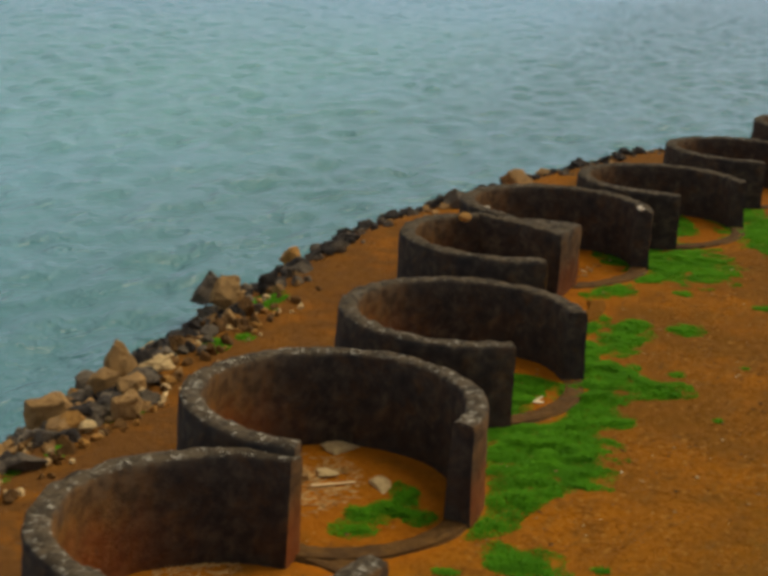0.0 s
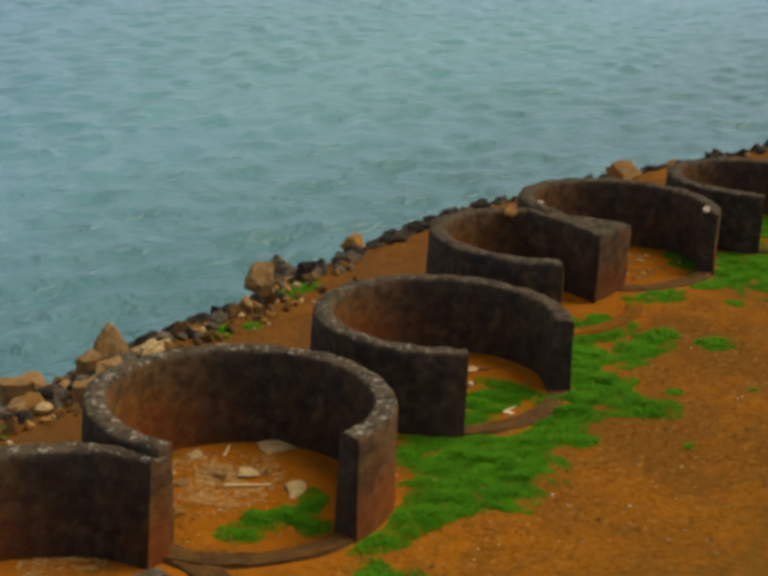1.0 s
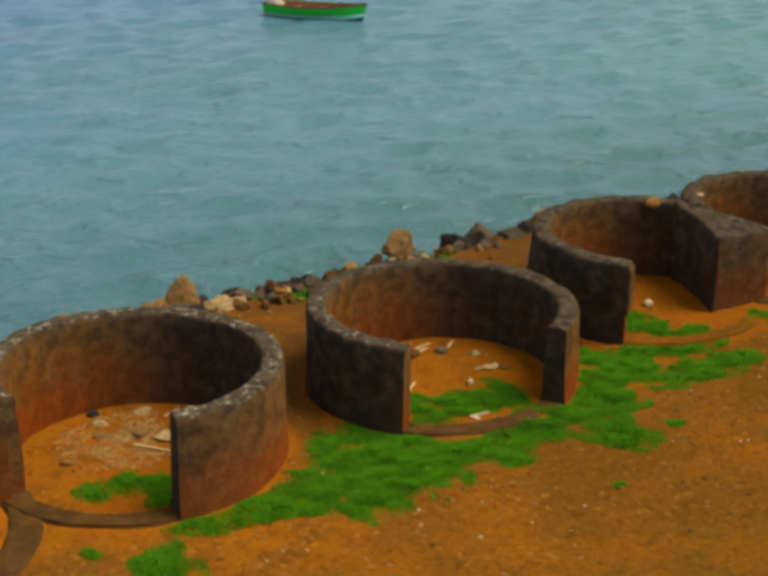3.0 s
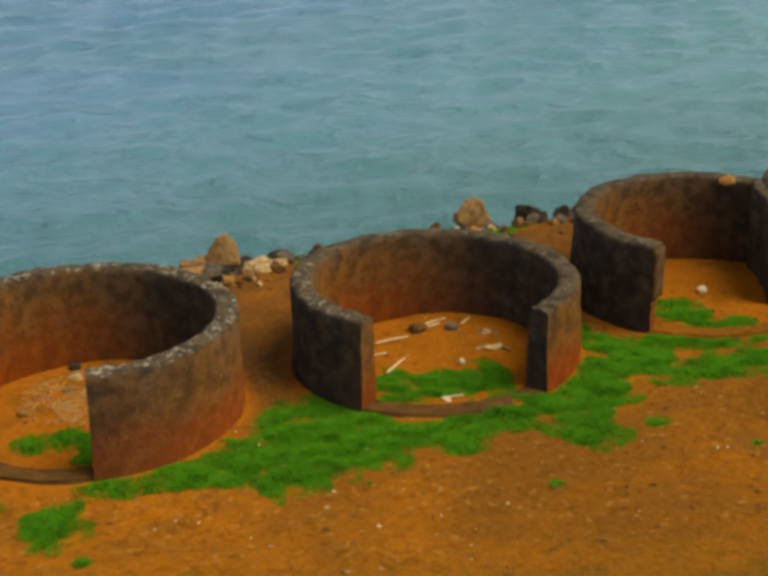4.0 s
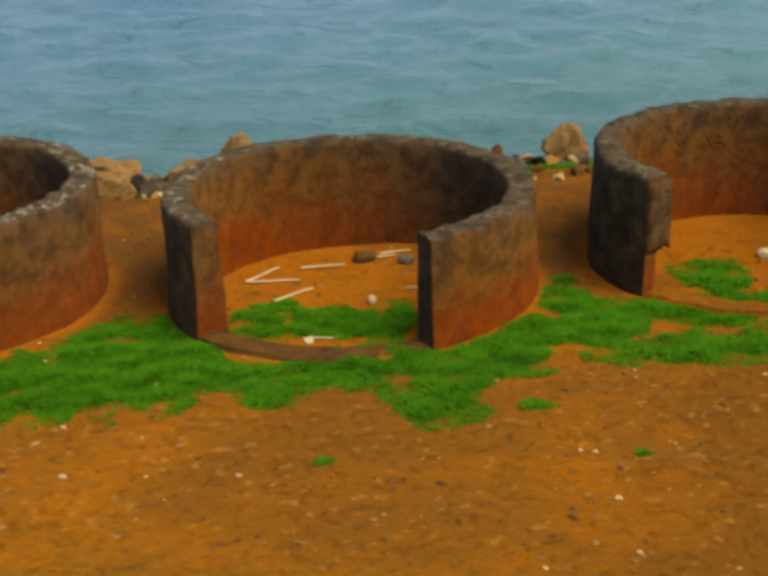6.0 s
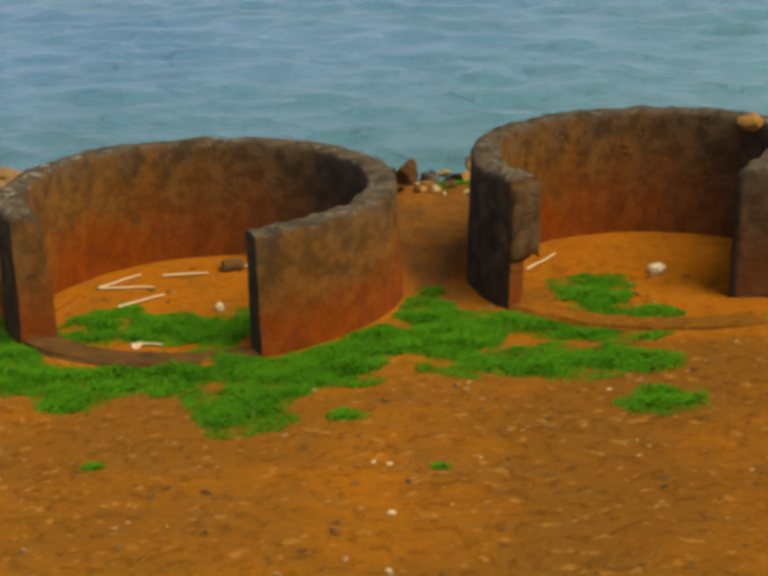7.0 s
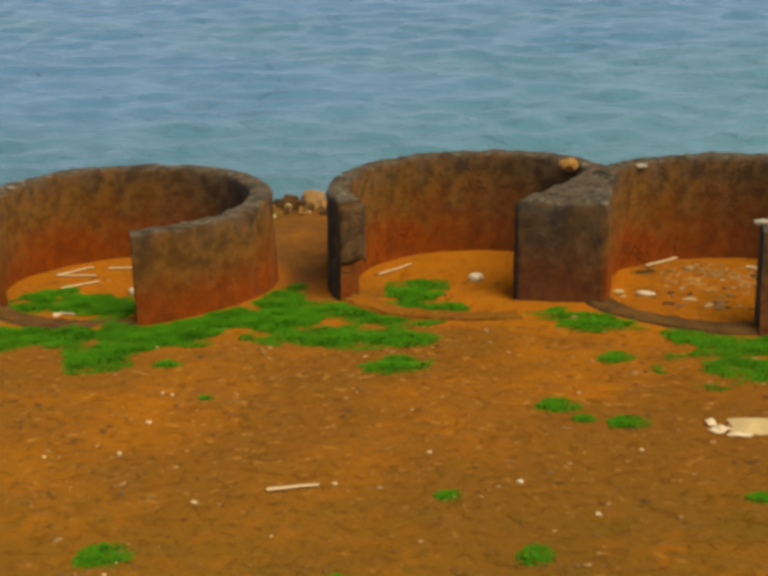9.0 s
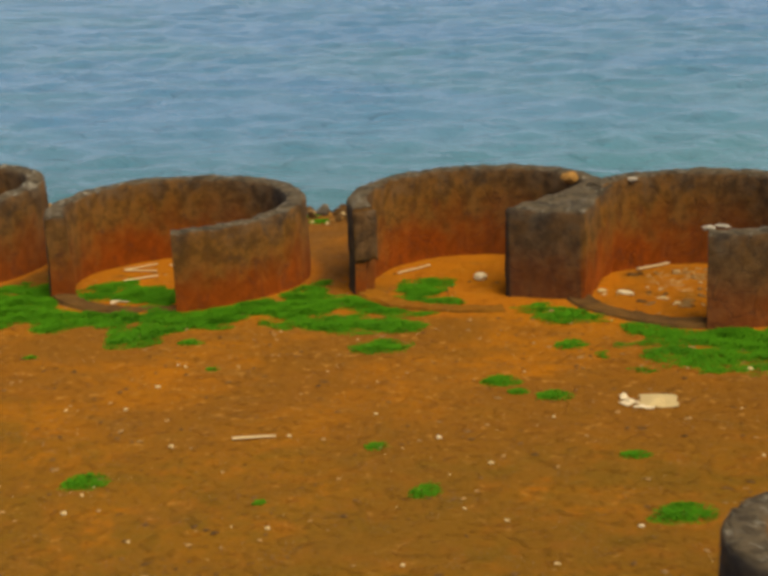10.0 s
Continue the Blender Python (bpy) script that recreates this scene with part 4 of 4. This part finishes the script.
for i in range(70):
    x, y = small.uniform(6.2, 8.7), small.uniform(2.6, 5.0)
    if (x - 7.43) ** 2 + (y - 3.65) ** 2 < 2.0:
        r = small.uniform(0.025, 0.075)
        ob = new("litter_scrap", BOULDERS[small.choice(("pale", "tan", "brown", "ochre"))][i % 5])
        ob.matrix_world = pose(x, y, ground_z(x, y) + 0.008, 5, 3, i * 37) @ Matrix.Diagonal((r * 1.5, r * 0.7, r * 0.4, 1))
        tagged(ob, "small pale scrap of litter in the ring", "litter scrap", "litter in the ring")
for i in range(9):
    x, y, r = small.uniform(0.45, 1.15), small.uniform(1.4, 2.2), small.uniform(0.04, 0.085)
    ob = new("litter_scrap", BOULDERS[small.choice(("pale", "tan"))][i % 5])
    ob.matrix_world = pose(x, y, ground_z(x, y) + 0.008, 5, 3, i * 37) @ Matrix.Diagonal((r * 1.5, r * 0.6, r * 0.35, 1))
    tagged(ob, "flat pale scrap on the ring floor", "litter scrap", "litter in the ring")
lump("ochre_stone", 0, 0, 0.13, STONE["ochre"], "ochre stone lying on the concrete rim", "stone", seed=9).location = (5.08, 4.42, 1.33)

for i, (x, y) in enumerate(((2.75, -1.97), (6.02, -2.66), (5.50, -3.53), (4.56, -4.29), (6.79, -0.65), (7.77, -1.97), (7.82, -3.48), (7.02, -3.07), (8.12, -4.57), (8.59, -4.67), (6.76, -5.65), (4.81, -6.12), (5.79, -6.36), (8.23, -5.82), (9.68, -4.34), (9.09, 0.43), (10.07, -2.24), (2.87, -1.97), (3.31, -3.56), (3.11, -2.77), (-3.51, -2.31), (-1.74, -2.02), (0.10, -2.73), (-1.34, -2.92), (-3.74, -2.45))):
    lump("white_pebble", x, y, 0.017 + 0.004 * (i % 4), PLASTIC if i % 7 == 0 else STONE["pale"], "small whitish pebble on the bare soil", "pebble", "pale pebbles on the soil", i, 0.6)


def gravel(kind, count, seed, r0, r1):
    rng = np.random.default_rng(seed)
    verts, faces, at = [], [], 0
    base = np.array([(1, 0, 0), (-1, 0, 0), (0, 1, 0), (0, -1, 0), (0, 0, 1), (0, 0, -1)], float)
    tri = ((0, 2, 4), (2, 1, 4), (1, 3, 4), (3, 0, 4), (2, 0, 5), (1, 2, 5), (3, 1, 5), (0, 3, 5))
    while at < count * 6:
        x, y = rng.uniform(-13, 17), rng.uniform(-8.5, 3.0)
        if noise.noise(Vector((x * 0.5, y * 0.5, 12))) < rng.uniform(-0.5, 0.35):
            continue
        r = r0 + (r1 - r0) * rng.random() ** 2.5
        m = np.array(Euler((0, 0, rng.uniform(0, 6.28))).to_matrix())
        verts.append((base * r * rng.uniform(0.6, 1.4, (6, 1)) * (1.5, 0.9, 0.45)) @ m.T + (x, y, ground_z(x, y) + r * 0.2))
        faces += [tuple(v + at for v in f) for f in tri]
        at += 6
    return tagged(mesh_object("gravel", np.concatenate(verts).tolist(), faces, STONE[kind]), "loose %s gravel scattered on the soil" % kind, "gravel", kind="stuff")


gravel("brown", 2400, 3, 0.006, 0.036)
gravel("tan", 1500, 4, 0.006, 0.034)
gravel("pale", 420, 5, 0.006, 0.020)
gravel("dark", 180, 6, 0.008, 0.022)


# ---- the boat at anchor ----
def boat(x, y, turn, length, paint, stripe, label):
    ob = empty_thing("rowing_boat", pose(x, y, SEA - 0.05, 0, 0, turn), label, "boat")
    n = 17

    def section(f):
        """Half beam, keel height and gunwale height along the boat; f from stern 0 to bow 1."""
        beam = 0.78 * (1 - max(0, f - 0.45) ** 2 * 3.2) * (0.82 + 0.18 * min(1, f / 0.25))
        keel = -0.12 + 0.5 * max(0, f - 0.8) ** 1.5 * 3
        gun = 0.52 + 0.42 * (f - 0.4) ** 2 * 1.3
        return max(0.03, beam), keel, gun

    def shell(lo, hi, grow, name, mat, label):
        bm = bmesh.new()
        for side in (-1, 1):
            prev = None
            for i in range(n):
                f = i / (n - 1)
                beam, keel, gun = section(f)
                row = []
                for k in range(5):
                    g = lo + (hi - lo) * k / 4
                    half = beam * (0.25 + 0.75 * g ** 0.45) + grow
                    row.append(bm.verts.new(((f - 0.5) * length + 0.18 * g * f, side * half, keel + (gun - keel) * g)))
                if prev:
                    for k in range(4):
                        bm.faces.new((prev[k], row[k], row[k + 1], prev[k + 1]))
                prev = row
        bmesh.ops.remove_doubles(bm, verts=bm.verts[:], dist=0.002)
        o = part(name, bm, mat, ob, label)
        s = o.modifiers.new("thickness", "SOLIDIFY")
        s.thickness = 0.03
        return o

    shell(0.0, 0.26, 0.0, "hull_bottom", BOTTOM, "dark hull below the stripe")
    shell(0.26, 0.48, 0.008, "stripe", stripe, "pale stripe along the waterline")
    shell(0.48, 1.0, 0.0, "hull", paint, "painted hull planks")
    shell(0.40, 0.985, -0.045, "lining", INSIDE, "brown inner planks")
    shell(0.97, 1.06, 0.02, "gunwale", INSIDE, "brown wooden gunwale")
    bm = bmesh.new()
    row = [section(i / (n - 1)) for i in range(n)]
    left = [bm.verts.new(((i / (n - 1) - 0.5) * length, b * 0.86, 0.16)) for i, (b, k, g) in enumerate(row)]
    right = [bm.verts.new(((i / (n - 1) - 0.5) * length, -b * 0.86, 0.16)) for i, (b, k, g) in enumerate(row)]
    for i in range(n - 1):
        bm.faces.new((left[i], left[i + 1], right[i + 1], right[i]))
    part("floor_boards", bm, INSIDE, ob)
    bm = bmesh.new()
    b, k, g = section(0)
    bm.faces.new([bm.verts.new((-0.5 * length, s * b * w, k + (g - k) * h)) for s, w, h in ((-1, 1, 1), (-1, 0.8, 0.4), (-1, 0.3, 0), (1, 0.3, 0), (1, 0.8, 0.4), (1, 1, 1))])
    part("transom", bm, BOTTOM, ob)
    for f in (0.3, 0.55, 0.75):
        bm = bmesh.new()
        bmesh.ops.create_cube(bm, size=1.0, matrix=Matrix.Translation(((f - 0.5) * length, 0, 0.40)) @ Matrix.Diagonal((0.24, 2 * section(f)[0] * 0.84, 0.04, 1)))
        bmesh.ops.bevel(bm, geom=bm.edges[:], offset=0.008, segments=1, affect="EDGES")
        part("thwart", bm, INSIDE, ob)
    return ob


green_boat = boat(11.0, 41.6, -38, 4.2, HULL, STRIPE, "green wooden fishing boat with a pale stripe, afloat")
bundle = bmesh.new()
bmesh.ops.create_icosphere(bundle, subdivisions=3, radius=1.0)
for v in bundle.verts:
    v.co = Vector((v.co.x * 0.34, v.co.y * 0.4, v.co.z * 0.36)) * (1 + 0.25 * noise.noise(v.co * 2))
net = part("net_bundle", bundle, NET)
net.matrix_world = green_boat.matrix_world @ Matrix.Translation((-1.75, 0, 0.42))
tagged(net, "pale bundle of fishing net in the boat's stern", "net bundle")
